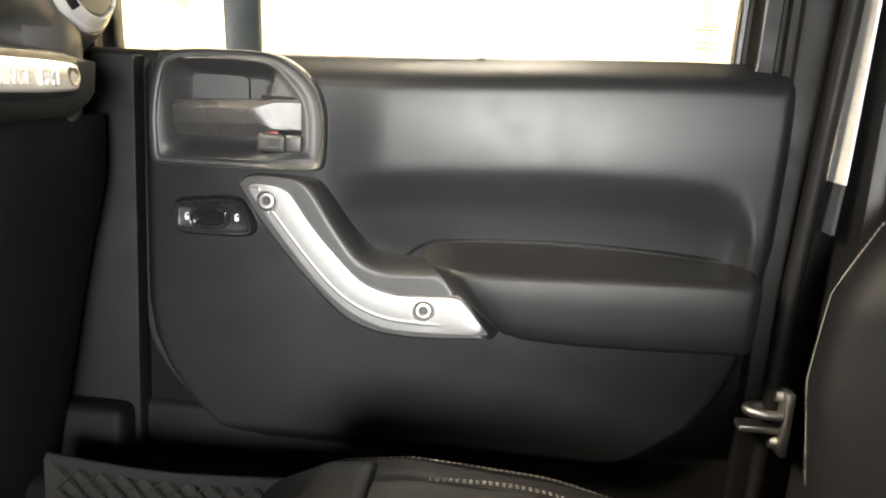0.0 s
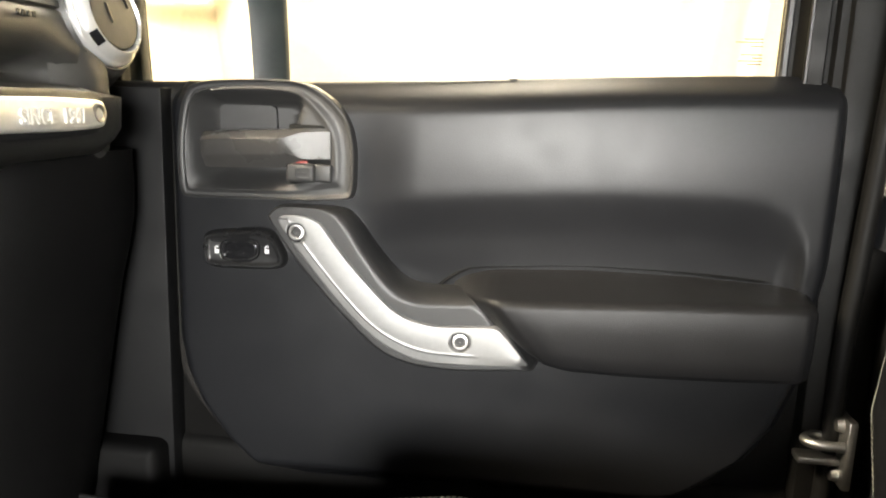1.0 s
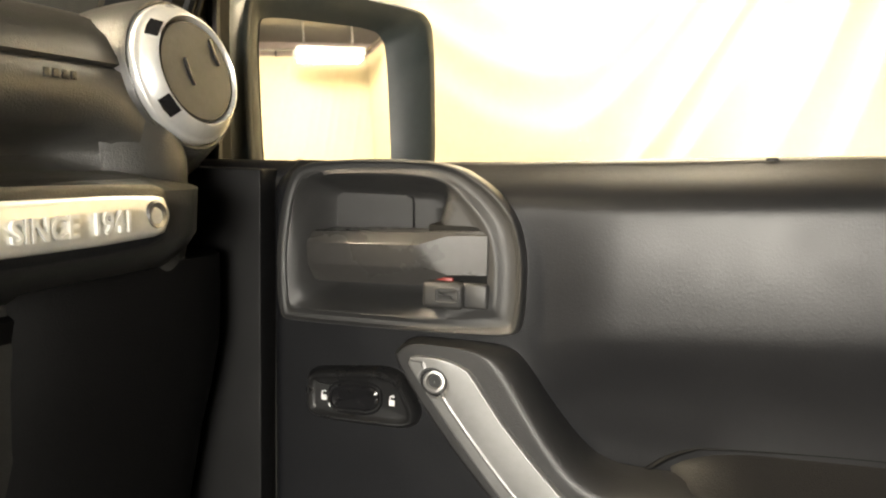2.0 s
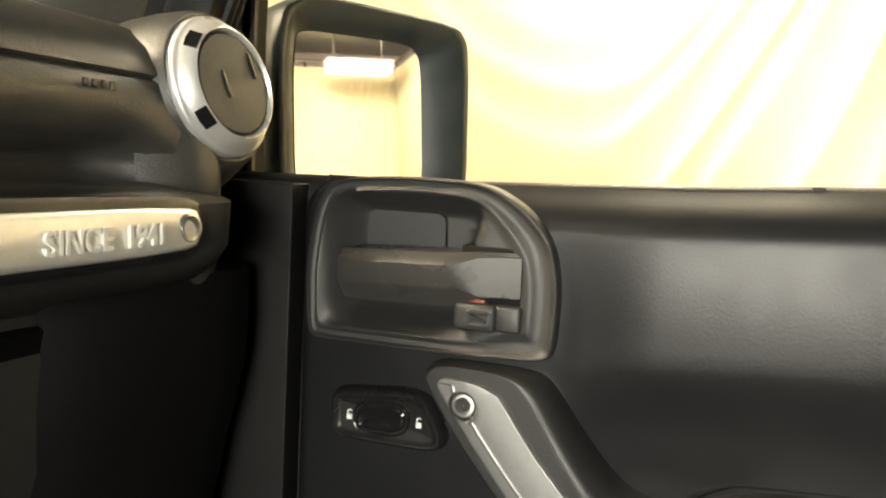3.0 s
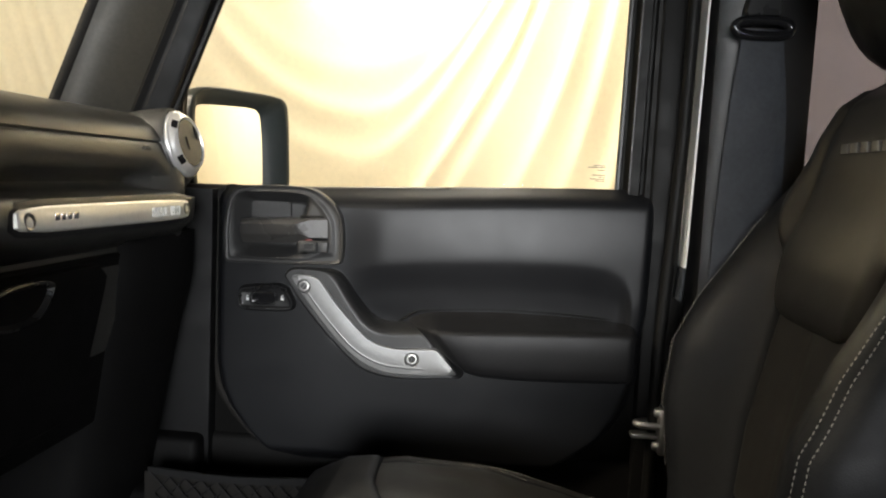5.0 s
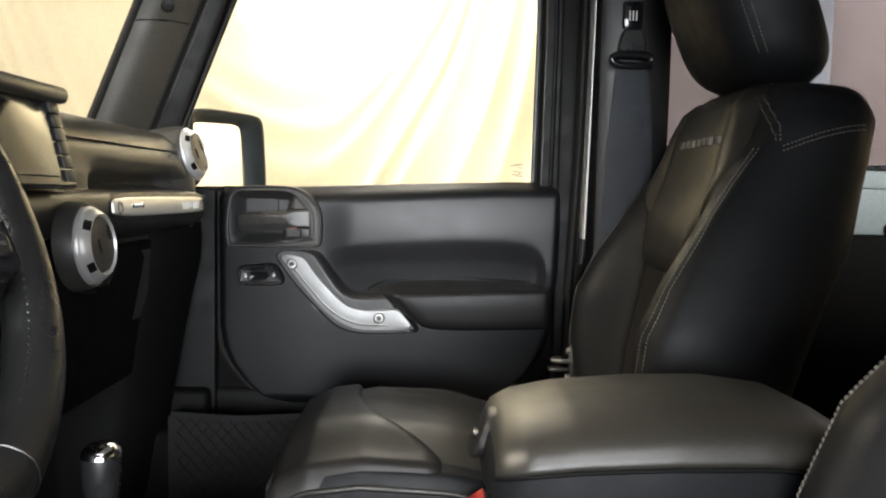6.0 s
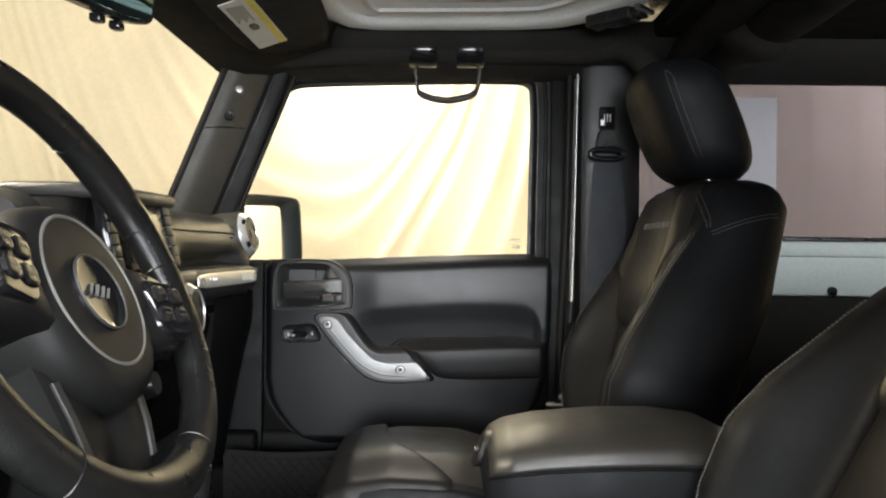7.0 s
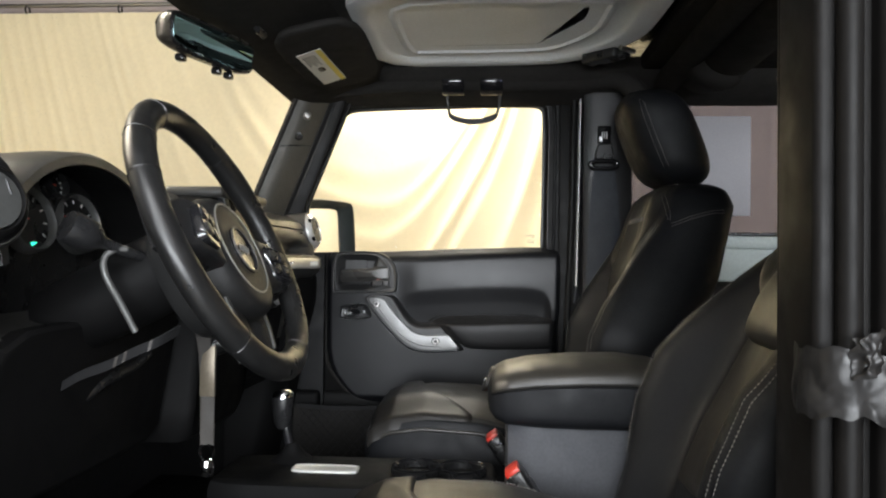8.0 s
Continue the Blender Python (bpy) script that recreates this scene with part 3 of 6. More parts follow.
def in_box(x, z, x0, x1, z0, z1, soft, rise=0.0):
    h = rise or soft
    return step(x, x0 - soft, x0 + soft) * step(x, x1 + soft, x1 - soft) * step(z, z0 - h, z0 + h) * step(z, z1 + h, z1 - h)


def pocket_top(x):
    """The lip of the shallow pocket over the armrest."""
    return near(x, ((-0.14, 1.075), (-0.115, 1.088), (-0.085, 1.096), (0.0, 1.104), (0.12, 1.111), (0.23, 1.112), (0.27, 1.108), (0.292, 1.098), (0.303, 1.08), (0.308, 1.05)))


def door_face(x, z):
    """The depth of the door lining at x and height z."""
    top = 1.204 + 0.020 * step(x, -0.2, 0.3)
    lip = pocket_top(x)
    y = 0.838
    swell = step(x, -0.128, -0.062)
    # the padded upper half leans back to the glass; below its crease the skin slants under to the armrest
    fall = max(lip - z, 0)
    y += swell * (-0.0045 * step(z, lip - 0.05, lip + 0.01) + 0.8 * max(z - 1.12, 0) ** 2)
    y += 0.15 * fall * fall / (fall + 0.010) * step(z, 0.965, 0.985) * step(x, -0.150, -0.100) * step(x, 0.322, 0.285)
    y += 0.03 * max(0.940 - z, 0) * step(x, -0.22, -0.02)
    y += 0.040 * step(z, top - 0.035, top + 0.008) ** 2
    y += 0.022 * step(z, 0.80, 0.775) ** 1.5
    y += 0.020 * step(x, door_left(z) + 0.02, door_left(z)) ** 2 + 0.022 * step(x, door_right(z) - 0.022, door_right(z)) ** 2
    y += 0.045 * in_box(x, z, -0.303, -0.176 + 0.036 * step(z, 1.176, 1.150), 1.097, 1.192, 0.004)
    return y


def lining(u, v):
    z = 0.775 + (1.205 - 0.775) * v
    x = door_left(z) + (door_right(z) - door_left(z)) * u
    z += 0.020 * step(x, -0.2, 0.3) * v ** 4
    return Vector((x, door_face(x, z), z))


part("lining", sheet(lining, 210, 150), DOOR, door, "grained black vinyl door lining", smooth=180)
part("lower_edge", tube(smooth_path([(-0.337, 0.874, 1.19), (-0.337, 0.874, 0.93), (-0.316, 0.874, 0.853), (-0.245, 0.874, 0.781), (-0.20, 0.874, 0.771), (0.0, 0.874, 0.773), (0.19, 0.874, 0.779), (0.25, 0.874, 0.806)], 60), 0.006), FELT, door)
part("door_shell", block((-0.345, 0.872, 0.75), (0.346, 0.91, 1.20), 0.01), JAMB, door, "black painted door shell")
part("top_rail", tube(smooth_path([(-0.42, 0.885, 1.186), (-0.2, 0.885, 1.190), (0.1, 0.885, 1.203), (0.345, 0.885, 1.208)], 30), 0.017, 14), SOFT, door)

# window frame
WIN = [(-0.409, 1.190), (-0.411, 1.368), (-0.359, 1.490), (-0.304, 1.603), (-0.264, 1.621), (0.262, 1.634), (0.287, 1.615), (0.282, 1.205)]
outer = [(-0.449, 1.190), (-0.449, 1.385), (-0.396, 1.52), (-0.338, 1.64), (-0.28, 1.662), (0.30, 1.672), (0.347, 1.645), (0.345, 1.205)]


def frame_line(k, d):
    """A line along the window frame: k = 0 on its outside, 1 at the glass."""
    return [Vector((o.x + (i.x - o.x) * k, d, o.y + (i.y - o.y) * k)) for o, i in zip(rounded([Vector(p) for p in outer], 2, False, 0.16), rounded([Vector(p) for p in WIN], 2, False, 0.16))]


frame_rings = [frame_line(k, d) for d, k in ((0.868, 0.0), (0.860, 0.06), (0.858, 0.20), (0.859, 0.40), (0.866, 0.44), (0.866, 0.50), (0.862, 0.54), (0.864, 0.74), (0.874, 0.80), (0.888, 0.86), (0.890, 0.98), (0.912, 1.0), (0.914, 0.0))]
part("window_frame", loft([list(c) for c in zip(*(frame_rings + frame_rings[:1]))], caps=False, closed=False), JAMB, door, "black window frame")
part("frame_lip", tube(frame_line(0.76, 0.8665), 0.0022, 8), SOFT, door, "thin glossy edge of the inner frame trim")
part("window_seal", tube(frame_line(0.97, 0.892), 0.005, 8), SOFT, door)
g = part("pane", slab(rounded([Vector(p) for p in WIN], 2), ((-0.012, 0.897), (-0.012, 0.901)), on_door), PANE, door, smooth=0)
g.visible_shadow = False
for k in range(7):
    w = (0.018, 0.026, 0.012, 0.020, 0.010, 0.022, 0.014)[k]
    z = (1.2605, 1.2575, 1.2535, 1.2455, 1.2425, 1.2395, 1.2365)[k]
    part("glass_mark", block((0.264 - w, 0.8955, z - 0.0006), (0.264, 0.8965, z + 0.0006), 0), HARD, door, "tiny dark printed bars", 0)
# White block that stands for a reflection on the window run.
part("frame_glint", block((-0.4285, 0.8535, 1.300), (-0.4225, 0.8575, 1.362), 0.0015), STRIP, door, "short white strip put in for a glint on the frame")
part("glass_clip", block((0.019, 0.876, 1.205), (0.028, 0.884, 1.2165), 0.002), HARD, door)

# release lever in its bezel
BEZ = rounded([(-0.3155, 1.140), (-0.3140, 1.100), (-0.3105, 1.0872), (-0.299, 1.0858), (-0.224, 1.0872), (-0.143, 1.0890), (-0.1290, 1.0925), (-0.1262, 1.106), (-0.1255, 1.143), (-0.1320, 1.1710), (-0.1500, 1.1915), (-0.1780, 1.2070), (-0.235, 1.2085), (-0.296, 1.2045), (-0.3085, 1.1850)], 2, True, 0.22)
bez_mid = Vector((-0.222, 1.148))


def rim_gap(p):
    """How far p lies inside the bezel's outline."""
    best = 1.0
    for a, b in zip(BEZ, BEZ[1:] + BEZ[:1]):
        e = b - a
        t = min(max((p - a).dot(e) / e.length_squared, 0), 1)
        best = min(best, (p - a - e * t).length)
    return best


def bezel_face(p, d):
    """Lip, shallow channel and inner ridge round a deep scoop, with a raised shoulder beside the lever."""
    x, z = p.x, p.y
    e = d / (1 + 1.15 * step(x, -0.20, -0.15))
    y = near(e, ((0.0, 0.8400), (0.0004, 0.8302), (0.0011, 0.8284), (0.0019, 0.8290), (0.0028, 0.8318), (0.0060, 0.8328), (0.0080, 0.8310), (0.0092, 0.8298), (0.0104, 0.8300), (0.0120, 0.8312), (0.0145, 0.8320)))
    right = -0.190 + 0.25 * max(z - 1.161, 0) - 0.008 * step(z, 1.140, 1.120)
    scoop = step(x, -0.3035, -0.276) * step(x, right + 0.005, right - 0.009) * step(z, 1.0945, 1.117) * step(z, 1.1985, 1.179) * step(e, 0.0095, 0.0125)
    return y + 0.029 * scoop


well = []
for k in range(70):
    q = 1 - (k / 69.5) if k > 10 else 1 - k * 0.0022 * (1 + 0.45 * k) / 1.0
    well.append([bez_mid + (p - bez_mid) * max(q, 0.01) for p in BEZ])
well.sort(key=lambda r: -(r[0] - bez_mid).length)
well = [[Vector((c.x, bezel_face(c, rim_gap(c) if k else 0.0), c.y)) for c in r] for k, r in enumerate(well)]
bezel = part("lever_bezel", join(loft(well, caps=False), (well[-1], [tuple(range(len(well[-1])))])), BEZEL, door, "dark plastic bezel dished round the lever", smooth=50)
part("cover_plate", slab(rounded([(-0.2865, 1.14), (-0.2865, 1.1825), (-0.2180, 1.1835), (-0.2170, 1.14)], 2, True, 0.10), ((0, 0.880), (0, 0.8602), (0.0006, 0.8596)), on_door), BEZEL, bezel)
edge = rounded([(-0.2865, 1.15), (-0.2865, 1.1825), (-0.2180, 1.1835), (-0.2170, 1.15)], 2, False, 0.12)
part("plate_seam", tube([Vector((p.x, 0.8600, p.y)) for p in edge], 0.0010, 6), GLOSS, bezel)
# Solid dark block drawn for the shade in the lever's recess.
part("slot", block((-0.1955, 0.8313, 1.1055), (-0.1485, 0.868, 1.1645), 0.0012), SHADED_BLACK, bezel, "dark block standing in for the shaded slot behind the lever")
lever = []
for x, yf, yb, z0, z1 in ((-0.2905, 0.843, 0.866, 1.126, 1.147), (-0.2897, 0.833, 0.866, 1.1205, 1.1515), (-0.2865, 0.8245, 0.866, 1.1175, 1.1540), (-0.279, 0.8205, 0.866, 1.1170, 1.1550), (-0.240, 0.8190, 0.862, 1.1185, 1.1570), (-0.205, 0.8180, 0.858, 1.1200, 1.1585), (-0.1990, 0.8180, 0.852, 1.1210, 1.1590), (-0.1965, 0.8188, 0.850, 1.1225, 1.1593), (-0.180, 0.8240, 0.850, 1.1285, 1.1607), (-0.165, 0.8275, 0.850, 1.1300, 1.1613), (-0.1525, 0.8295, 0.848, 1.1305, 1.1615), (-0.1500, 0.8320, 0.848, 1.131, 1.161)):
    h = z1 - z0
    flat = step(x, -0.200, -0.176)
    lever.append([Vector((x, y, z)) for y, z in ((yf + 0.008 - 0.006 * flat, z1), (yf + 0.0015, z1 - 0.0060 + 0.004 * flat), (yf, z1 - 0.0080 + 0.005 * flat), (yf + 0.0008, z0 + h * (0.42 - 0.37 * flat)), (yf + 0.0020, z0 + h * (0.36 - 0.32 * flat)), (yf + 0.012 - 0.010 * flat, z0 + 0.001), (yb, z0), (yb, z1))])
part("lever", loft(lever), LEVER, bezel, "worn grey-black release lever, lightened as if lit", smooth=26)
lock = part("lock_tab", join(block((-0.1965, 0.8225, 1.1072), (-0.1665, 0.850, 1.1262), 0.0040, 4), block((-0.1690, 0.8268, 1.1080), (-0.1503, 0.850, 1.1262), 0.0025, 3)), BEZEL, bezel)
part("lock_mark", slab(rounded([(-0.1870, 1.1110), (-0.1870, 1.1228), (-0.1695, 1.1232), (-0.1695, 1.1114)], 1, True, 0.15), ((0, 0.826), (0, 0.8220), (0.0006, 0.8217), (0.0014, 0.8217), (0.0018, 0.8224), (0.004, 0.8224)), on_door), BEZEL, lock, "", 0)
part("mark_print", block((-0.1838, 0.8220, 1.1148), (-0.1745, 0.8226, 1.1176), 0), HARD, lock, "tiny embossed mark", 0)
part("red_flag", block((-0.1930, 0.8290, 1.1255), (-0.1760, 0.848, 1.1284), 0.0006), RED_FLAG, bezel, "small red lock flag")

# lock switch
SW = rounded([(-0.2885, 1.030), (-0.2880, 1.0455), (-0.2825, 1.0503), (-0.255, 1.0535), (-0.2270, 1.0568), (-0.2130, 1.0525), (-0.2060, 1.040), (-0.2000, 1.0275), (-0.2045, 1.0165), (-0.240, 1.0152), (-0.2760, 1.0145), (-0.2870, 1.0185)], 2, True, 0.24)
plate = part("lock_switch", slab(SW, ((-0.002, 0.842), (-0.0015, 0.8325), (0.0005, 0.8280), (0.0020, 0.8265), (0.0034, 0.8266), (0.0055, 0.8288), (0.0075, 0.8292)), on_door), HARD, door, "black lock switch plate with a raised border")
oval = [Vector((-0.2485 + 0.0205 * math.copysign(abs(math.cos(a)) ** 0.6, math.cos(a)), 1.0340 + 0.0112 * math.copysign(abs(math.sin(a)) ** 0.7, math.sin(a)) + 0.09 * 0.0205 * math.cos(a))) for a in [k * math.tau / 36 for k in range(36)]]
part("rocker_well", slab(oval, ((-0.0020, 0.832), (-0.0015, 0.8284), (0.0, 0.8290), (0.0012, 0.8305)), on_door), GLOSS, plate)
part("rocker", loft([[Vector((p.x, 0.8278 - 0.0018 * abs(p.x + 0.2485) / 0.0205 + k, p.y)) for p in inset(oval, d)] for d, k in ((0.0012, 0.004), (0.0016, 0.001), (0.0035, 0.0), (0.007, 0.0008))]), GLOSS, plate, "glossy black rocker")
for x in (-0.2555, -0.2405):
    part("rocker_dimple", turned([(0.0058, 0.0), (0.0052, 0.0008), (0.0040, 0.0002), (0.0005, -0.0004)], 20, facing((x, 0.8284, 1.0345), (0, -1, 0))), HARD, plate, "round finger dimple")
for x in (-0.2735, -0.2190):
    z = 1.0325 + (x + 0.2735) * 0.05
    part("padlock_icon", join(block((x - 0.0021, 0.8282, z - 0.0032), (x + 0.0021, 0.8290, z + 0.0008), 0), tube([(x - 0.0016, 0.8286, z + 0.001), (x - 0.0014, 0.8286, z + 0.0033), (x + 0.0006, 0.8286, z + 0.0042), (x + 0.0016, 0.8286, z + 0.003)], 0.0006, 5)), WHITE, plate, "white padlock icon")

# grab handle
pad_left = smooth_path([(-0.185, 1.0838), (-0.205, 1.0825), (-0.2143, 1.0765), (-0.2143, 1.0670), (-0.1830, 1.0230), (-0.1380, 0.9720), (-0.1010, 0.9385), (-0.0720, 0.9262), (-0.0450, 0.9225), (-0.0080, 0.9225), (0.0620, 0.9285)], 70)
pad_right = smooth_path([(-0.178, 1.0838), (-0.155, 1.0840), (-0.1350, 1.0820), (-0.1220, 1.0720), (-0.1000, 1.0395), (-0.0800, 1.0165), (-0.0640, 1.0080), (-0.0450, 1.0062), (-0.010, 1.0070), (0.0100, 1.0060), (0.0320, 0.9800), (0.0675, 0.9325)], 70)


def pad_face(u, v):
    i = v * 69.999
    k = int(i)
    a, b = pad_left[k].lerp(pad_left[k + 1], i - k), pad_right[k].lerp(pad_right[k + 1], i - k)
    p, wide = a.lerp(b, u), (b - a).length
    rise = min(u * wide / 0.007, (1 - u) * wide / 0.020, v * 0.30 / 0.010, (1 - v) * 0.30 / 0.006, 1)
    return Vector((p.x, 0.8500 - 0.0352 * math.sqrt(max(1 - (1 - rise) ** 2, 0)), p.y))


handle = part("grab_handle", sheet(pad_face, 70, 140), GRIP, door, "padded black grab handle", smooth=180)
left_edge = smooth_path([(-0.186, 1.0757), (-0.1970, 1.0752), (-0.2020, 1.0715), (-0.1990, 1.0625), (-0.1640, 1.0170), (-0.1275, 0.9755), (-0.0965, 0.9495), (-0.0660, 0.9350), (-0.0420, 0.9310), (0.0, 0.9322), (0.0530, 0.9368)], 60)
right_edge = smooth_path([(-0.181, 1.0757), (-0.1710, 1.0745), (-0.1610, 1.0712), (-0.1530, 1.0655), (-0.1300, 1.0350), (-0.0990, 1.0020), (-0.0740, 0.9815), (-0.0440, 0.9735), (-0.015, 0.9740), (0.0190, 0.9758), (0.0305, 0.9690), (0.0540, 0.9385)], 60)
BOLTS = ((-0.1822, 1.0585), (-0.0140, 0.9568))


def insert_face(u, v):
    i = v * 59.999
    k = int(i)
    a, b = left_edge[k].lerp(left_edge[k + 1], i - k), right_edge[k].lerp(right_edge[k + 1], i - k)
    p = a.lerp(b, u)
    rim = step(u, 0.0, 0.06) * step(u, 1.0, 0.94) * step(v, 0.0, 0.015) * step(v, 1.0, 0.975)
    y = 0.8160 - 0.0040 * rim - 0.0010 * math.sin(math.pi * u)
    # a narrow lower ledge along the outer side, between the bolts
    y += (0.0016 * step(u, 0.30, 0.26) - 0.0012 * math.exp(-(((u - 0.285) / 0.022) ** 2))) * step(v, 0.17, 0.21) * step(v, 0.90, 0.84) * rim
    for bx, bz in BOLTS:
        y += 0.0045 * step(math.hypot(p.x - bx, p.y - bz), 0.0104, 0.0090)
    return Vector((p.x, y, p.y))


inlay = join(sheet(insert_face, 60, 240), loft([[insert_face(u, v) + Vector((0, d, 0)) for u, v in [(k / 20, 0) for k in range(20)] + [(1, k / 60) for k in range(60)] + [(1 - k / 20, 1) for k in range(20)] + [(0, 1 - k / 60) for k in range(60)]] for d in (0.0, 0.004)], caps=False))
part("silver_insert", inlay, SILVER, handle, "satin silver insert with a ledge along its side", smooth=60)
for x, z in BOLTS:
    y = 0.8158
    ring = part("bolt", turned([(0.0040, -0.001), (0.0046, 0.0016), (0.0056, 0.0026), (0.0074, 0.0024), (0.0084, 0.0008), (0.0084, -0.004), (0.0040, -0.004)], 26, facing((x, y, z), (0.05, -1, 0.1))), STEEL, handle, "recessed hex bolt")
    part("socket", turned([(0.0044, -0.0012), (0.0044, 0.0002), (0.0005, 0.0010)], 6, facing((x, y, z), (0.05, -1, 0.1))), STEEL, ring, "hex socket", 0)
    # Dark ring in place of the shade round the sunken bolt.
    part("recess_shade_ring", turned([(0.0085, -0.002), (0.0088, 0.0004), (0.0098, 0.0016), (0.0102, 0.0008), (0.0102, -0.002)], 26, facing((x, y, z), (0.0, -1, 0.0))), HARD, handle, "dark ring drawn for the shaded edge of the bolt recess")

# armrest
arm_keys = ((-0.041, 1.002, 0.999, 0.992, 0.856), (-0.030, 1.012, 1.002, 0.985, 0.842), (-0.016, 1.0205, 1.004, 0.977, 0.826), (0.0, 1.0250, 1.0055, 0.968, 0.808), (0.012, 1.0270, 1.0065, 0.953, 0.795), (0.022, 1.0282, 1.0070, 0.944, 0.789), (0.040, 1.0292, 1.0075, 0.9400, 0.7870), (0.10, 1.0320, 1.0105, 0.9390, 0.786), (0.20, 1.0315, 1.0155, 0.9408, 0.786), (0.285, 1.0270, 1.0180, 0.9435, 0.787), (0.3030, 1.0260, 1.0178, 0.9445, 0.7885), (0.3105, 1.0248, 1.0165, 0.9465, 0.793), (0.3150, 1.0225, 1.0140, 0.9505, 0.803), (0.3165, 1.0205, 1.0120, 0.9545, 0.816))
arm = []
for x, zt, zf, zb, yf in [arm_keys[0]] + [tuple(p + (q - p) * k / 4 for p, q in zip(a, b)) for a, b in zip(arm_keys, arm_keys[1:]) for k in (1, 2, 3, 4)]:
    lean = 0.80 * step(x, 0.30, 0.03)
    arm.append([Vector((x + lean * max(1.006 - z, 0), y, z)) for y, z in ((0.866, zt + 0.0008), (0.856, zt), (0.5 * (yf + 0.012) + 0.426, 0.5 * (zf + zt) + 0.0016), (yf + 0.013, zf + 0.0022), (yf + 0.0075, zf + 0.0008), (yf + 0.0040, zf - 0.0010), (yf + 0.0015, zf - 0.0040), (yf + 0.0004, zf - 0.0080), (yf + 0.0010, 0.6 * zf + 0.4 * zb), (yf + 0.0030, 0.3 * zf + 0.7 * zb), (yf + 0.0055, zb + 0.007), (yf + 0.0085, zb + 0.0020), (yf + 0.0140, zb), (0.866, zb + 0.001))])
part("armrest", loft(arm), ARMREST, door, "padded black armrest", smooth=55)
part("armrest_gap", tube(smooth_path([(-0.044, 0.8500, 1.002), (-0.030, 0.8500, 1.0145), (-0.014, 0.8500, 1.0235), (0.004, 0.8500, 1.0270), (0.10, 0.8500, 1.0340), (0.20, 0.8500, 1.0335), (0.30, 0.8495, 1.0275), (0.3185, 0.8480, 1.0215), (0.3205, 0.846, 0.99), (0.319, 0.842, 0.953)], 90), 0.0022, 6), SHADED_BLACK, door, "dark gap where the armrest meets the lining")


# map net on the sill side of the footwell
net = thing("map_net", (-0.25, 0.75, 0.60), "black elastic net pocket beside the footwell", "net pocket")
part("top_band", ribbon(smooth_path([(-0.39, 0.748, 0.782), (-0.26, 0.744, 0.778), (-0.10, 0.748, 0.786)], 30), (0, -0.2, 1), 0.012, 0.004), NETTING, net)
cords = []
for k in range(32):
    for s in (-1, 1):
        x0 = -0.62 + 0.0235 * k
        a, b = (x0, 0.779) if s > 0 else (x0 + 0.15, 0.779), None
        pts = [(a[0] + s * 0.15 * f + 0.0015 * math.sin(f * 30), 0.746 + 0.004 * math.sin(f * 3), 0.779 - 0.17 * f) for f in [j / 10 for j in range(11)]]
        pts = [p for p in pts if -0.39 < p[0] < -0.10]
        if len(pts) > 2:
            cords.append(tube(pts, 0.0013, 5))
tagged(part("netting", join(*cords), NETTING, net), "", "", "", "stuff")
plain("net_backing", (-0.40, 0.755, 0.565), (-0.10, 0.760, 0.776), FELT, "black plastic panel behind the net", "trim panel", 0.002)


# ---- side mirror ----
mirror = thing("side_mirror", (-0.43, 0.93, 1.15), "dark green-black side mirror outside the passenger door", "side mirror")
face = Vector((0.905, -0.39, 0.08)).normalized()
across = Vector((0.396, 0.918, 0.0)).normalized()
up_m = face.cross(across).normalized()
mid = Vector((-0.380, 1.046, 1.262))


def on_mirror(u, v, d):
    return mid + across * u + up_m * v + face * d


SHAPE = rounded([(-0.118, -0.115), (-0.118, 0.082), (-0.078, 0.106), (0.120, 0.108), (0.140, 0.088), (0.132, -0.115)], 3, True, 0.17)
GLASS = rounded([(-0.078, -0.108), (-0.078, 0.072), (-0.058, 0.078), (0.074, 0.084), (0.090, 0.067), (0.091, -0.108)], 3, True, 0.17)


def mirror_ring(k, depth, grow=0.0):
    """The rim between the outer outline (k = 0) and the glass (k = 1)."""
    return [on_mirror(a.x + (b.x - a.x) * k, a.y + (b.y - a.y) * k, depth) for a, b in zip(inset(SHAPE, grow), GLASS)]


part("housing", loft([mirror_ring(0, -0.120, 0.035), mirror_ring(0, -0.10, 0.012), mirror_ring(0, -0.06, 0.002), mirror_ring(0, 0.0, -0.001), mirror_ring(0, 0.012), mirror_ring(0.06, 0.0175), mirror_ring(0.16, 0.019), mirror_ring(0.28, 0.0175), mirror_ring(0.9, -0.010), mirror_ring(1.0, -0.014), mirror_ring(1.05, -0.016)]), GREEN_BLACK, mirror)
part("mirror_glass", loft([[on_mirror(p.x, p.y, d) for p in inset(GLASS, i)] for i, d in ((-0.001, -0.016), (0.0, -0.0125), (0.003, -0.0125))]), MIRROR, mirror, "clear mirror glass")
part("foot", block((-0.47, 0.905, 1.10), (-0.41, 0.985, 1.17), 0.012), GREEN_BLACK, mirror)


# ---- dashboard ----
dash = thing("dashboard", (-0.45, 0.10, 0.85), "black dashboard with grab bar, round vents and glove box", "dashboard")


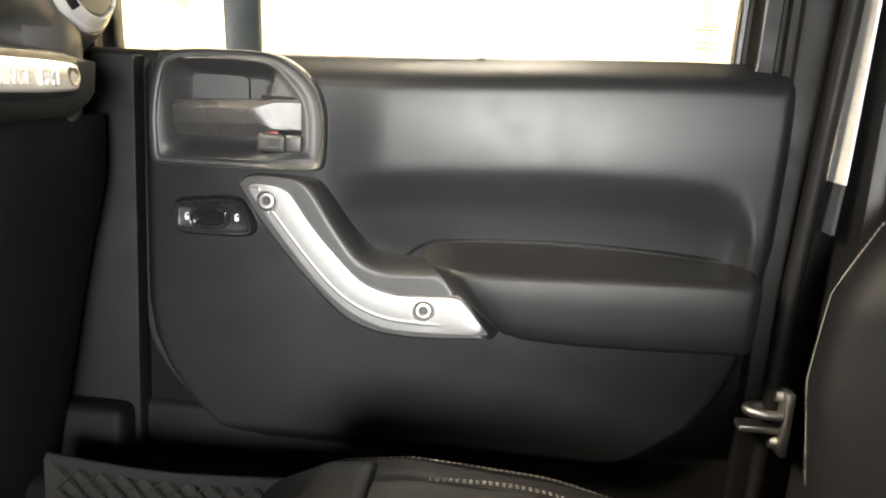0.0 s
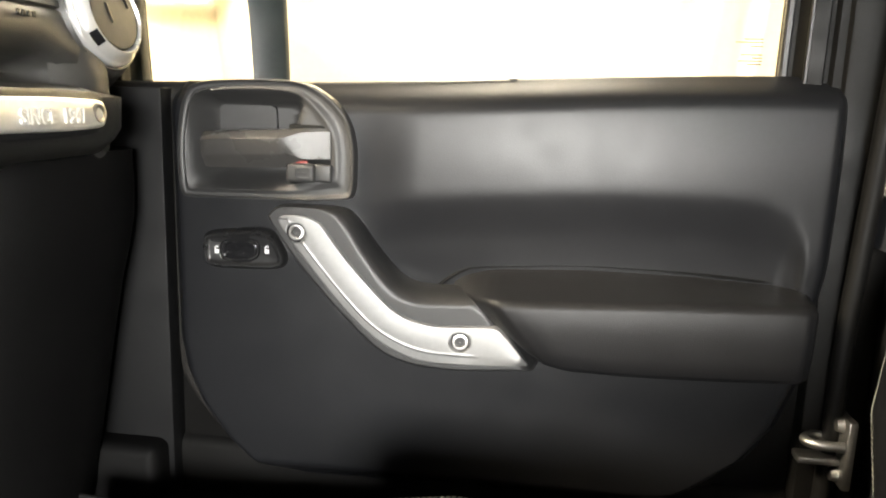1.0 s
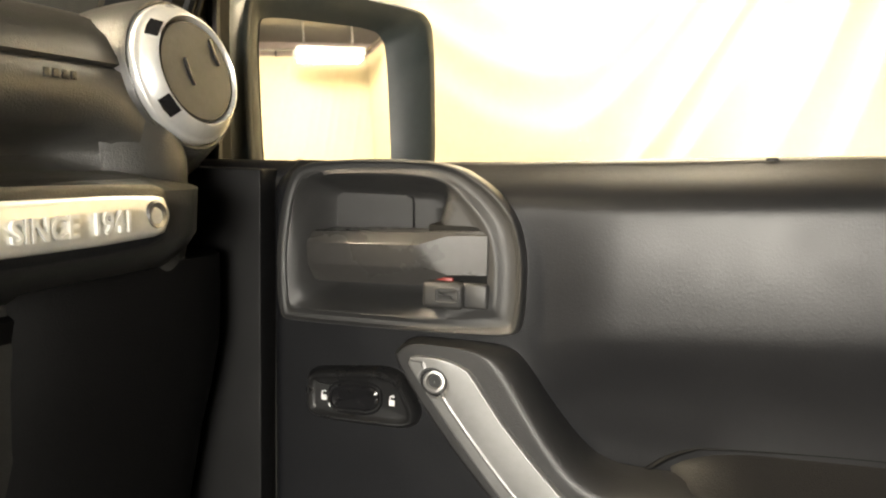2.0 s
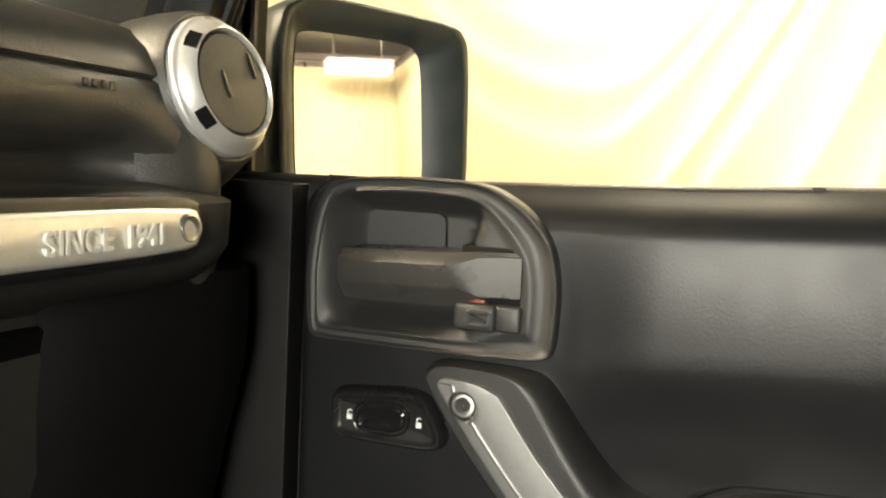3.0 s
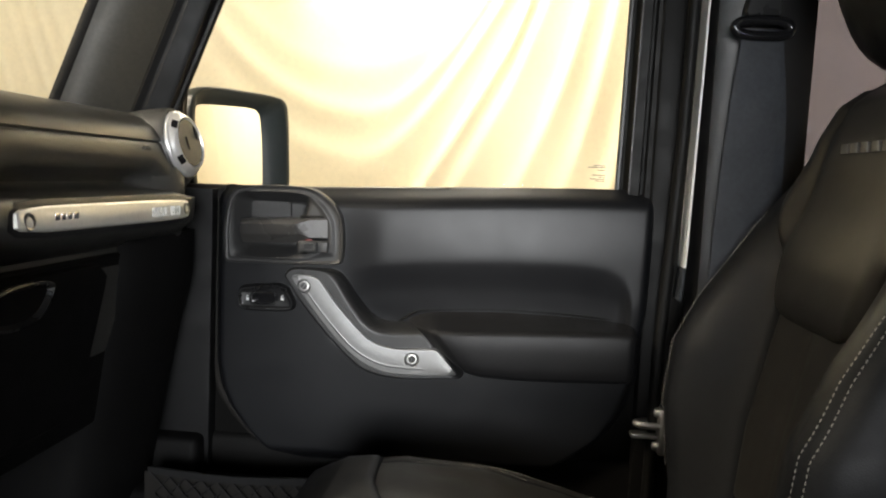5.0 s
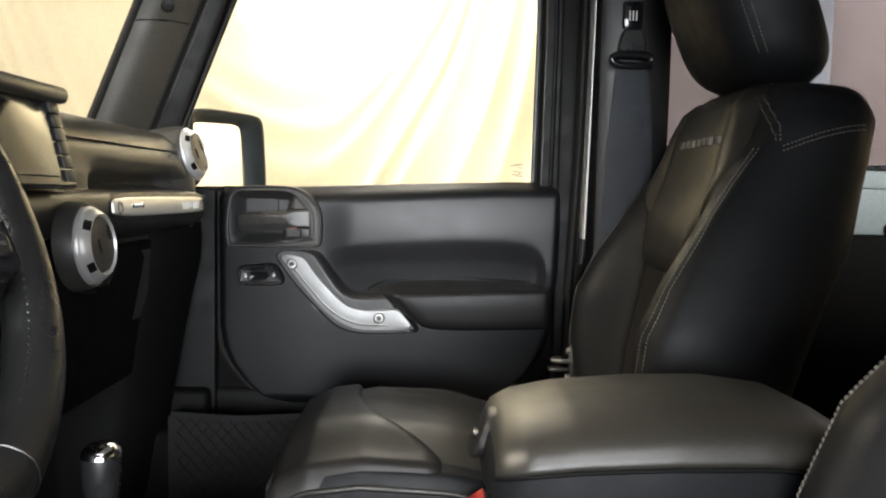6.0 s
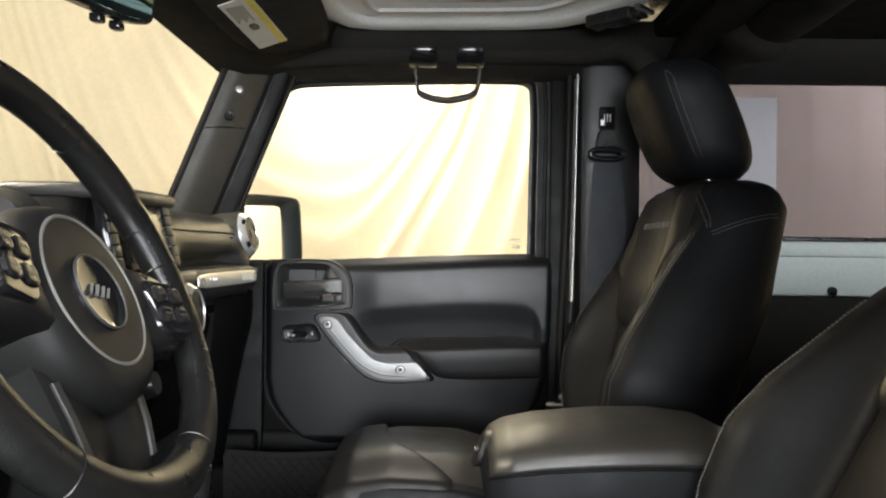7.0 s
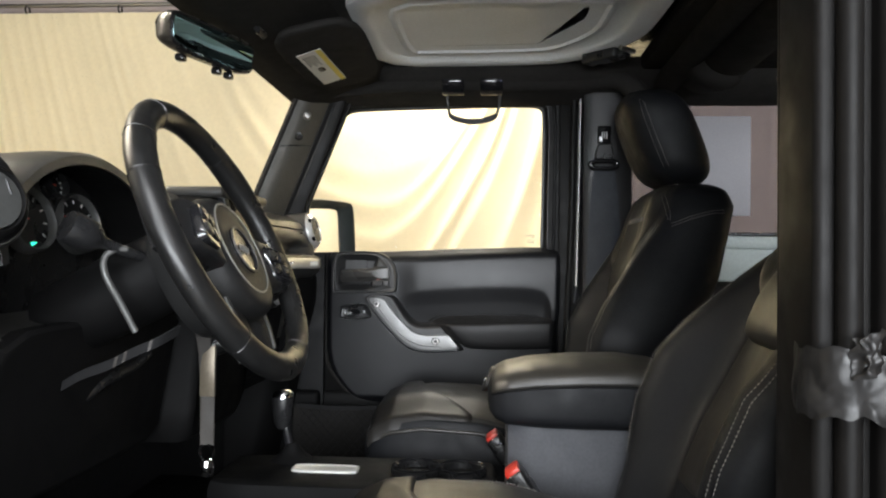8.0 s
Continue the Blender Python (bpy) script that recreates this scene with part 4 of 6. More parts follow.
PROFILE = [(-0.80, 1.288), (-0.60, 1.309), (-0.50, 1.308), (-0.44, 1.303), (-0.405, 1.294), (-0.384, 1.281), (-0.3735, 1.268), (-0.3715, 1.2630), (-0.3750, 1.2607), (-0.3705, 1.2580), (-0.367, 1.245), (-0.3705, 1.230), (-0.380, 1.2205), (-0.402, 1.214), (-0.410, 1.205), (-0.400, 1.1965), (-0.345, 1.1940), (-0.331, 1.1925), (-0.3255, 1.186), (-0.327, 1.158), (-0.334, 1.148), (-0.352, 1.134), (-0.388, 1.128), (-0.400, 1.118), (-0.398, 1.09), (-0.405, 1.02), (-0.43, 0.93), (-0.47, 0.86), (-0.60, 0.82)]


def dash_ring(y, shrink=0.0):
    ring = []
    for x, z in PROFILE:
        if 0.70 < y:
            # the outer end closes the slot and swells round the vent
            k = step(y, 0.705, 0.745)
            if 1.19 < z < 1.232:
                x = x + (-0.362 - x) * k
            if z < 1.196:
                x = x - 0.03 * step(y, 0.745, 0.80) if z > 1.125 else x
        if y < 0.42 and 1.1955 < z < 1.221:
            x = x + (-0.366 - x) * step(y, 0.42, 0.37)
        if y < -0.105 and 1.11 < z < 1.325 and x > -0.5:
            x = -0.505
        c, s = Vector((-0.60, y, 1.19)), 1 - shrink
        ring.append(Vector((c.x + (x - c.x) * s, y, c.z + (z - c.z) * s)))
    return ring


ys = [-0.575 + 0.0145 * k for k in range(94)]
body = [dash_ring(-0.60, 0.18), dash_ring(-0.592, 0.06), *[dash_ring(y) for y in ys], dash_ring(0.785, 0.012), dash_ring(0.796, 0.035), dash_ring(0.804, 0.08), dash_ring(0.808, 0.2)]
part("body", loft(body, caps=True), DASH, dash, smooth=50)


def vent(place, normal, r, label="round air vent with a silver ring", metal=RING):
    m = facing(place, normal)
    ring = part("vent_ring", turned([(r * 0.975, -0.012), (r * 0.975, 0.0035), (r * 0.965, 0.0055), (r * 0.945, 0.0066), (r * 0.925, 0.0070), (r * 0.905, 0.0092), (r * 0.79, 0.0160), (r * 0.755, 0.0170), (r * 0.735, 0.0155), (r * 0.72, 0.006), (r * 0.72, -0.012)], 64, m), metal, dash, label, smooth=50)
    part("vent_collar", turned([(r * 1.13, -0.018), (r * 1.09, -0.004), (r * 1.03, 0.002), (r * 0.99, 0.0015), (r * 0.985, -0.014)], 64, m), DASH, ring)
    part("vent_disc", turned([(0.0005, 0.0155), (r * 0.6, 0.0155), (r * 0.68, 0.0150), (r * 0.70, 0.012), (r * 0.70, -0.010)], 48, m), GREY, ring, "closed grey vent flap")
    for a in (142, 218):
        w = [Vector((r * q * math.cos(radians(a + d)), r * q * math.sin(radians(a + d)), h)) for q, d, h in ((0.79, -10, 0.0166), (0.895, -9, 0.0106), (0.900, 0, 0.0103), (0.895, 9, 0.0106), (0.79, 10, 0.0166), (0.785, 0, 0.0168))]
        top, low = [m @ p for p in w], [m @ (p - Vector((0, 0, 0.006))) for p in w]
        part("ring_notch", loft([low, top]), GLOSS, ring, "dark notch", 0)
    for sx, sz in ((-0.22, -0.05), (0.38, 0.28)):
        part("flap_tab", tube([m @ Vector((r * (sx - 0.02), r * (sz + 0.2), 0.0155)), m @ Vector((r * sx, r * sz, 0.0162)), m @ Vector((r * (sx + 0.07), r * (sz - 0.16), 0.0155))], 0.0016, 6), HARD, ring)
    return ring


vent((-0.366, 0.790, 1.261), (1, -0.06, 0.24), 0.050)
pod_axis = facing((-0.366, 0.790, 1.261), (1, -0.06, 0.24))
pod = []
for q, low, h in ((0.99, 0.0, -0.002), (1.02, 0.0, 0.0010), (1.06, 0.01, -0.0010), (1.11, 0.06, -0.009), (1.16, 0.18, -0.024), (1.20, 0.32, -0.046), (1.22, 0.40, -0.085), (1.18, 0.42, -0.14)):
    pod.append([pod_axis @ Vector((0.050 * q * math.cos(a) * (1 + (0.10 * low if math.cos(a) < 0 else -0.18 * low)), 0.050 * math.sin(a) * (q + (low if math.sin(a) < 0 else 0)), h)) for a in [k * math.tau / 56 for k in range(56)]])
part("vent_pod", loft(pod), DASH, dash, "rounded dash end that swells round the vent", smooth=180)
# Driver's vent ring and dash end: shaded copies of the passenger's, by colour.
vent((-0.374, -0.565, 1.240), (1, -0.45, 0.24), 0.046, "round air vent with a darkened ring", SHADED_BLACK)
part("driver_vent_pod", turned([(0.050, -0.002), (0.054, -0.002), (0.058, -0.012), (0.062, -0.05), (0.060, -0.16)], 40, facing((-0.374, -0.585, 1.250), (1, -0.45, 0.24))), SHADED_BLACK, dash, "dash end round the vent, darkened as if in shade", smooth=180)
# rounded outer end of the dash, between the vent and the knee side
def dash_end(u, v):
    z = 1.116 + 0.126 * v
    back = 0.020 * max(abs(z - 1.178) / 0.062 - 0.3, 0) ** 2
    x = -0.378 + 0.027 * math.sin(min(u / 0.4, 1) * math.pi / 2) - 0.070 * (max(u - 0.4, 0) / 0.6) ** 2
    return Vector((x - back, 0.726 + 0.100 * u - 0.2 * back, z))


part("end_cap", sheet(dash_end, 24, 30), DASH, dash, "rounded outer end of the dashboard", smooth=180)
# silver grab bar in front of the passenger
bar_out = rounded([(0.345, 1.187), (0.345, 1.161), (0.712, 1.158), (0.7205, 1.172), (0.716, 1.1855)], 2, True, 0.14)
bar = part("grab_bar", slab(bar_out, ((0, -0.335), (0, -0.3235), (0.0012, -0.3220), (0.004, -0.3212)), lambda u, v, d: Vector((d + 0.002 * math.sin((v - 1.15) * 110), u, v))), BAR, dash, "satin silver grab bar inlay")
part("bar_surround", slab(inset(bar_out, -0.006), ((-0.003, -0.345), (0, -0.3265), (0.003, -0.3245)), lambda u, v, d: Vector((d, u, v))), SOFT, dash)
for y in (0.362, 0.7065):
    part("bolt", turned([(0.0005, -0.002), (0.004, -0.002), (0.005, 0.001), (0.0075, 0.0018), (0.009, 0.0)], 22, facing((-0.3208, y, 1.1725), (1, 0, 0.05))), STEEL, bar, "recessed bolt")
wording("since_lettering", "SINCE  1941", 0.0165, facing((-0.3188, 0.645, 1.1705), (1, 0, 0), 0), LETTER, bar, 0.0012, "embossed lettering", 0.93, 0.0003)
for k, (a, b) in enumerate(((0.402, 0.410), (0.413, 0.420), (0.423, 0.431), (0.434, 0.443))):
    part("emblem_bar", block((-0.3213, a, 1.1690), (-0.3200, b, 1.179), 0.0004), CHROME, bar, "plain raised emblem bar")
for k in range(4):
    part("airbag_mark", block((-0.3665, 0.672 + 0.0065 * k, 1.2495), (-0.3650, 0.676 + 0.0065 * k, 1.2545), 0.0005), HARD, dash, "small embossed marks")
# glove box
# Added panel: it darkens the dash here the way shade would.
part("glove_shade_panel", slab(rounded([(0.25, 1.112), (0.25, 0.872), (0.700, 0.872), (0.700, 1.112)], 2, True, 0.06), ((0, -0.01), (0.0, 0.0115), (0.003, 0.0145), (0.007, 0.0145)), lambda u, v, d: Vector((-0.412 - (1.1 - v) * 0.16 + d, u, v))), SHADED_BLACK, dash, "added panel that shades the dash round the glove box")
glove = part("glove_box", slab(rounded([(0.30, 1.105), (0.30, 0.90), (0.62, 0.90), (0.645, 1.105)], 2, True, 0.1), ((0, 0.0), (0.0, 0.016), (0.004, 0.020), (0.007, 0.020)), lambda u, v, d: Vector((-0.412 - (1.1 - v) * 0.16 + d, u, v))), SHADED_BLACK, dash, "closed glove box lid")
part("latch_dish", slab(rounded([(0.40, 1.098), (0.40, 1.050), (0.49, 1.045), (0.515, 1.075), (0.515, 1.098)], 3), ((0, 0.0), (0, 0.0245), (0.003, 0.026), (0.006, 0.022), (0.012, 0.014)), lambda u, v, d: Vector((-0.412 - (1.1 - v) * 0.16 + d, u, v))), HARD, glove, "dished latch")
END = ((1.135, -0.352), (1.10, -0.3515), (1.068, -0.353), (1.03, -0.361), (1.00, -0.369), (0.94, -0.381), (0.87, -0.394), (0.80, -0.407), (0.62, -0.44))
part("lower_end", loft([[Vector((x - back, y, z)) for z, x in END] + [Vector((-0.56, y, z)) for z, x in reversed(END)] for y, back in ((0.665, 0.06), (0.675, 0.042), (0.700, 0.022), (0.740, 0.008), (0.780, 0.001), (0.806, 0.0), (0.818, 0.004), (0.828, 0.016))]), SHADED_BLACK, dash, "lower end of the dashboard, darkened as if in shadow", smooth=60)
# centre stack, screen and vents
stack = part("centre_console_face", slab(rounded([(-0.045, 1.300), (-0.045, 0.86), (0.240, 0.86), (0.240, 1.300)], 2, True, 0.08), ((-0.002, -0.42), (0.0, -0.335), (0.004, -0.322), (0.012, -0.316)), lambda u, v, d: Vector((d - max(1.1 - v, 0) * 0.25 - max(v - 1.198, 0) * 0.25, u, v))), SHADED_BLACK, dash)
part("screen_hood", block((-0.44, -0.03, 1.290), (-0.318, 0.226, 1.309), 0.008, 3), DASH, stack)
LEAN = Matrix.Translation((-0.305, 0, 1.198)) @ Matrix.Rotation(radians(-14), 4, "Y") @ Matrix.Translation((0.305, 0, -1.198))
radio = part("radio", moved(block((-0.33, -0.005, 1.198), (-0.305, 0.217, 1.298), 0.005), LEAN), GLOSS, stack, "car radio with a dark screen")
part("display", moved(block((-0.306, 0.016, 1.210), (-0.3035, 0.180, 1.290), 0.0015), LEAN), SCREEN, radio, "dark glossy display")
for k in range(6):
    for y in (0.2010, 0.0065):
        part("button", moved(block((-0.306, y - 0.010, 1.205 + 0.0152 * k), (-0.3025, y + 0.010, 1.2185 + 0.0152 * k), 0.0012), LEAN), GREY, radio)
vent((-0.302, 0.232, 1.133), (1, 0.02, 0.1), 0.046)
vent((-0.290, -0.035, 1.133), (1, -0.02, 0.1), 0.046)
for k in range(3):
    part("climate_knob", turned([(0.0005, 0.018), (0.017, 0.018), (0.019, 0.014), (0.021, 0.0)], 28, facing((-0.345, 0.02 + 0.08 * k, 1.03), (1, 0, 0.25))), HARD, stack, "black round knob")
# instruments in front of the driver
hood = [[Vector((x, -0.305 + w * math.cos(a), 1.195 + h * math.sin(a))) for a in [radians(-10 + 200 * k / 24) for k in range(25)]] + [Vector((x, -0.305 + (w - 0.012) * math.cos(a), 1.195 + (h - 0.012) * math.sin(a))) for a in [radians(190 - 200 * k / 24) for k in range(25)]] for x, w, h in ((-0.56, 0.205, 0.125), (-0.44, 0.205, 0.132), (-0.405, 0.200, 0.130), (-0.398, 0.195, 0.126))]
cluster = part("instrument_hood", loft(hood), DASH, dash, "hooded instrument cluster")
# Added liner: the shade inside the hood is put into its dark colour.
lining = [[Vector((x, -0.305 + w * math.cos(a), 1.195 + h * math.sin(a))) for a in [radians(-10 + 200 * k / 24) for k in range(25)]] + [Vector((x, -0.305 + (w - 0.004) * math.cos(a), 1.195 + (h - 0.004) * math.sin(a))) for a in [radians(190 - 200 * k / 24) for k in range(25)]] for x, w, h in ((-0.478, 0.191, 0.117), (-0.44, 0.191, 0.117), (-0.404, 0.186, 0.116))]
part("hood_shade_liner", loft(lining), SHADED_BLACK, cluster, "added dark liner for the shade inside the hood")
part("back_plate", block((-0.50, -0.49, 1.10), (-0.475, -0.12, 1.31), 0.006), GAUGE, cluster)
for y, r in ((-0.348, 0.045), (-0.228, 0.045), (-0.288, 0.018)):
    c = Vector((-0.468, y, 1.232 if r > 0.03 else 1.282))
    gauge = part("gauge", turned([(r, -0.008), (r, 0.010), (r * 0.95, 0.013), (r * 0.9, 0.010), (r * 0.88, 0.001), (0.0005, 0.001)], 40, facing(c, (1, -0.1, 0.25))), DULL_METAL if r > 0.03 else HARD, cluster, "round gauge with a dull metal ring")
    m = facing(c, (1, -0.1, 0.25))
    part("dial", turned([(r * 0.87, 0.0015), (r * 0.87, 0.0025), (0.0005, 0.0025)], 32, m), GAUGE, gauge)
    for k in range(9):
        a = radians(-40 + 260 * k / 8)
        part("tick", tube([m @ Vector((r * 0.66 * math.cos(a), r * 0.66 * math.sin(a), 0.003)), m @ Vector((r * 0.8 * math.cos(a), r * 0.8 * math.sin(a), 0.003))], 0.0009, 5), WHITE, gauge)
    part("needle", tube([m @ Vector((0, 0, 0.005)), m @ Vector((-r * 0.7, r * 0.22, 0.005))], 0.0011, 5), RED, gauge, "red needle")
part("trip_display", block((-0.463, -0.352, 1.197), (-0.457, -0.336, 1.203), 0.001), GREEN_LED, cluster, "green lit display")
part("knee_panel", slab(rounded([(-0.52, 1.10), (-0.52, 0.88), (-0.05, 0.88), (-0.05, 1.10)], 2, True, 0.1), ((0, 0.0), (0, 0.02), (0.005, 0.026), (0.012, 0.028)), lambda u, v, d: Vector((-0.40 - min(1.1 - v, 0.115) * 0.35 + d, u, v))), SHADED_BLACK, dash)
part("hood_release", tube(smooth_path([(-0.41, -0.33, 0.985), (-0.395, -0.27, 1.01), (-0.39, -0.20, 1.02), (-0.385, -0.16, 1.035)], 20), [0.010 - 0.0002 * k for k in range(21)]), HARD, dash, "black pull handle under the dash")

# ---- steering wheel ----
C, R, TILT = Vector((-0.206, -0.317, 1.209)), 0.186, radians(26.9)
wheel = thing("steering_wheel", C, "black leather three-spoke steering wheel with stitched rim", "steering wheel")
axis_up, axis_out = Vector((-math.sin(TILT), 0, math.cos(TILT))), Vector((math.cos(TILT), 0, math.sin(TILT)))
axis_side = Vector((0, 1, 0))


def on_wheel(u, v, d):
    return C + axis_side * u + axis_up * v + axis_out * d


def rim_ring(a, swell=1.0):
    rings = []
    for k in range(16):
        b = k * math.tau / 16
        rr = 0.0180 * swell * (1 + 0.10 * math.cos(2 * b))
        rad = R + rr * math.cos(b)
        rings.append(on_wheel(rad * math.cos(a), rad * math.sin(a), 0.0170 * swell * math.sin(b)))
    return rings


def grip(a):
    d = math.degrees(a) % 360
    return 1.0 + 0.10 * (math.exp(-(((d - 35) / 16) ** 2)) + math.exp(-(((d - 145) / 16) ** 2)))


part("rim", loft([rim_ring(a, grip(a)) for a in [k * math.tau / 120 for k in range(121)]], caps=False), RIM, wheel, smooth=180)
for deg in (0, 14, 50, 106, 136, 156, 226, 290):
    a = radians(deg)
    ring = rim_ring(a, 1.012 * grip(a))
    part("rim_seam", tube(ring + ring[:1], 0.0007, 5), HARD, wheel)
lace = [on_wheel((R - 0.0155) * math.cos(a), (R - 0.0155) * math.sin(a), 0.006) for a in [radians(-58 + k) for k in range(70)]]
part("lacing", stitches([p + axis_out * 0.003 for p in lace], 0.006, 0.0009, 0.5), HARD, wheel, "dark cross stitches inside the rim")
lace = [on_wheel((R - 0.0155) * math.cos(a), (R - 0.0155) * math.sin(a), 0.009) for a in [radians(168 + k) for k in range(70)]]
part("lacing", stitches(lace, 0.006, 0.0009, 0.5), HARD, wheel, "dark cross stitches inside the rim")
def on_hub(u, v, d):
    """The hub sits a little below the middle of the rim."""
    return on_wheel(u, v - 0.019, d - 0.018)


TURN = radians(-14)


def on_spoke(u, v, d):
    """Hub places on the wheel as it is turned a little to the right."""
    return on_hub(u * math.cos(TURN) - v * math.sin(TURN), u * math.sin(TURN) + v * math.cos(TURN), d)


def on_pad(u, v, d):
    return on_spoke(u, v, d + 0.0130 + (abs(u) - 0.08) * 0.15)


HUB = [Vector((0.086 * math.copysign(abs(math.cos(a)) ** 0.9, math.cos(a)), 0.002 + (0.083 if math.sin(a) > 0 else 0.100) * math.copysign(abs(math.sin(a)) ** 0.9, math.sin(a)))) for a in [k * math.tau / 60 for k in range(60)]]
hub = part("airbag_cover", slab(HUB, ((0.010, -0.060), (0.003, -0.050), (0.0, -0.030), (0.0, -0.004), (0.002, 0.011), (0.006, 0.0215), (0.011, 0.0275), (0.016, 0.0300), (0.023, 0.0315), (0.045, 0.0320), (0.06, 0.0315)), on_hub), AIRBAG, wheel, "domed airbag cover with a ring groove")
badge = part("badge", turned([(0.0005, 0.0008), (0.024, 0.0010), (0.028, 0.0018), (0.0315, 0.0030), (0.0335, 0.0018), (0.0340, -0.006)], 48, facing(on_hub(0.0, -0.003, 0.0318), axis_out)), GLOSS, hub, "round glossy black badge")
part("badge_rim", tube([on_hub(0.0325 * math.cos(a), 0.0325 * math.sin(a) - 0.003, 0.0347) for a in [k * math.tau / 48 for k in range(49)]], 0.0013, 6), DULL_METAL, badge)
part("cover_ring", tube([on_hub(0.0635 * math.cos(a), 0.0655 * math.sin(a), 0.0312) for a in [k * math.tau / 60 for k in range(61)]], 0.0017, 8), GREY_RING, hub, "thin grey ring")
for u, w in ((-0.012, 0.0012), (-0.004, 0.0016), (0.004, 0.0016), (0.012, 0.0012)):
    part("badge_bar", tube([on_spoke(u - 0.003, -0.007, 0.0340), on_spoke(u + 0.003, 0.002, 0.0340)], w, 8), GREY_RING, badge, "plain raised badge bar")
for s in (-1, 1):
    spoke = [[on_spoke(s * u, v, d) for u, v, d in ((x, -h, lo), (x, h, lo), (x, h, hi - 0.006), (x, h - 0.006, hi), (x, -h + 0.006, hi), (x, -h, hi - 0.006))] for x, h, lo, hi in ((0.055, 0.042, -0.020, 0.026), (0.080, 0.040, -0.016, 0.031), (0.105, 0.038, -0.014, 0.034), (0.134, 0.035, -0.012, 0.034), (0.150, 0.031, -0.010, 0.018), (0.176, 0.028, -0.008, 0.003))]
    sp = part("spoke", loft(spoke), HARD, wheel, smooth=50)
    pad = part("switch_pad", slab(rounded([(s * 0.082, 0.026), (s * 0.134, 0.024), (s * 0.140, -0.029), (s * 0.088, -0.031)], 2, True, 0.15), ((-0.001, 0.006), (0, 0.0195), (0.002, 0.0222), (0.006, 0.0225)), on_pad), GLOSS, sp)
    for u in (0.098, 0.121):
        for v in (0.010, -0.011):
            part("button", slab(rounded([(s * (u - 0.009), v - 0.008), (s * (u + 0.009), v - 0.008), (s * (u + 0.009), v + 0.008), (s * (u - 0.009), v + 0.008)], 1, True, 0.2), ((0, 0.021), (0, 0.0245), (0.0015, 0.0255), (0.003, 0.0255)), on_pad), HARD, sp)
            part("button_mark", slab([Vector((s * (u - 0.004), v - 0.0012)), Vector((s * (u + 0.004), v - 0.0012)), Vector((s * (u + 0.004), v + 0.0012)), Vector((s * (u - 0.004), v + 0.0012))], ((0, 0.0252), (0, 0.0259)), on_pad), GREY, sp, "grey mark", 0)
low = [[on_spoke(u, v, d) for u, d in ((-w, lo), (w, lo), (w, hi - 0.004), (w - 0.006, hi), (0.016, hi), (0.010, hi - 0.006), (-0.010, hi - 0.006), (-0.016, hi), (-w + 0.006, hi), (-w, hi - 0.004))] for v, w, lo, hi in ((-0.050, 0.068, -0.026, 0.004), (-0.078, 0.066, -0.022, 0.008), (-0.105, 0.060, -0.016, 0.009), (-0.130, 0.054, -0.012, 0.008), (-0.156, 0.050, -0.008, 0.005))]
lower = part("lower_spoke", loft(low), AIRBAG, wheel, smooth=50)
for s in (-1, 1):
    part("spoke_strip", ribbon([on_spoke(s * 0.058, -0.074, 0.0085), on_spoke(s * 0.053, -0.102, 0.0100), on_spoke(s * 0.046, -0.132, 0.0088)], axis_side, 0.009, 0.003), DULL_METAL, lower, "dull grey metal strip")
part("column", loft([[C + Vector((-math.cos(TILT), 0, -math.sin(TILT))) * q + axis_side * r * math.cos(a) + axis_up * r * 0.85 * math.sin(a) for a in [k * math.tau / 28 for k in range(28)]] for q, r in ((0.028, 0.052), (0.07, 0.062), (0.14, 0.064), (0.26, 0.060))]), SHADED_BLACK, wheel, "black column shroud")
part("indicator_stalk", tube(smooth_path([C + Vector((-0.080, -0.040, -0.03)), C + Vector((-0.112, -0.090, -0.012)), C + Vector((-0.144, -0.137, 0.012))], 16), [0.007] * 10 + [0.009, 0.0150, 0.0195, 0.0205, 0.0208, 0.0208, 0.0190]), HARD, wheel)
# Grey bead that paints in the highlight along the shroud's edge.
part("shroud_highlight", tube(smooth_path([(-0.304, -0.397, 1.194), (-0.316, -0.406, 1.193), (-0.325, -0.413, 1.182), (-0.321, -0.416, 1.161), (-0.305, -0.409, 1.127), (-0.289, -0.402, 1.092)], 30), 0.0042), DULL_METAL, wheel, "edge highlight of the column shroud, modelled as a grey bead")
part("wiper_stalk", tube(smooth_path([C + axis_side * 0.05 - axis_out * 0.085, C + axis_side * 0.12 - axis_out * 0.075 + axis_up * 0.01, C + axis_side * 0.185 - axis_out * 0.06 + axis_up * 0.02], 16), [0.008] * 10 + [0.010] * 7), HARD, wheel)

keys = thing("key_strap", (-0.305, -0.12, 0.832), "brown key strap with a chrome ring hanging from the ignition", "key strap")
part("strap", ribbon([(-0.315, -0.13, 1.085), (-0.308, -0.122, 1.03), (-0.305, -0.12, 0.96), (-0.305, -0.12, 0.885)], (0.9, 0.1, 0), 0.023, 0.004), STRAP, keys)
part("metal_tab", block((-0.3175, -0.1245, 0.962), (-0.2925, -0.1155, 1.044), 0.002), BRONZE, keys, "dull bronze metal sleeve")
part("ring", tube([(-0.305 + 0.012 * math.cos(a), -0.12, 0.873 + 0.013 * math.sin(a)) for a in [k * math.tau / 20 for k in range(21)]], 0.002, 6), CHROME, keys)
part("fob", turned([(0.0005, 0.016), (0.009, 0.013), (0.012, 0.004), (0.011, -0.008), (0.007, -0.014), (0.0005, -0.016)], 20, Matrix.Translation((-0.305, -0.12, 0.848))), CHROME, keys)

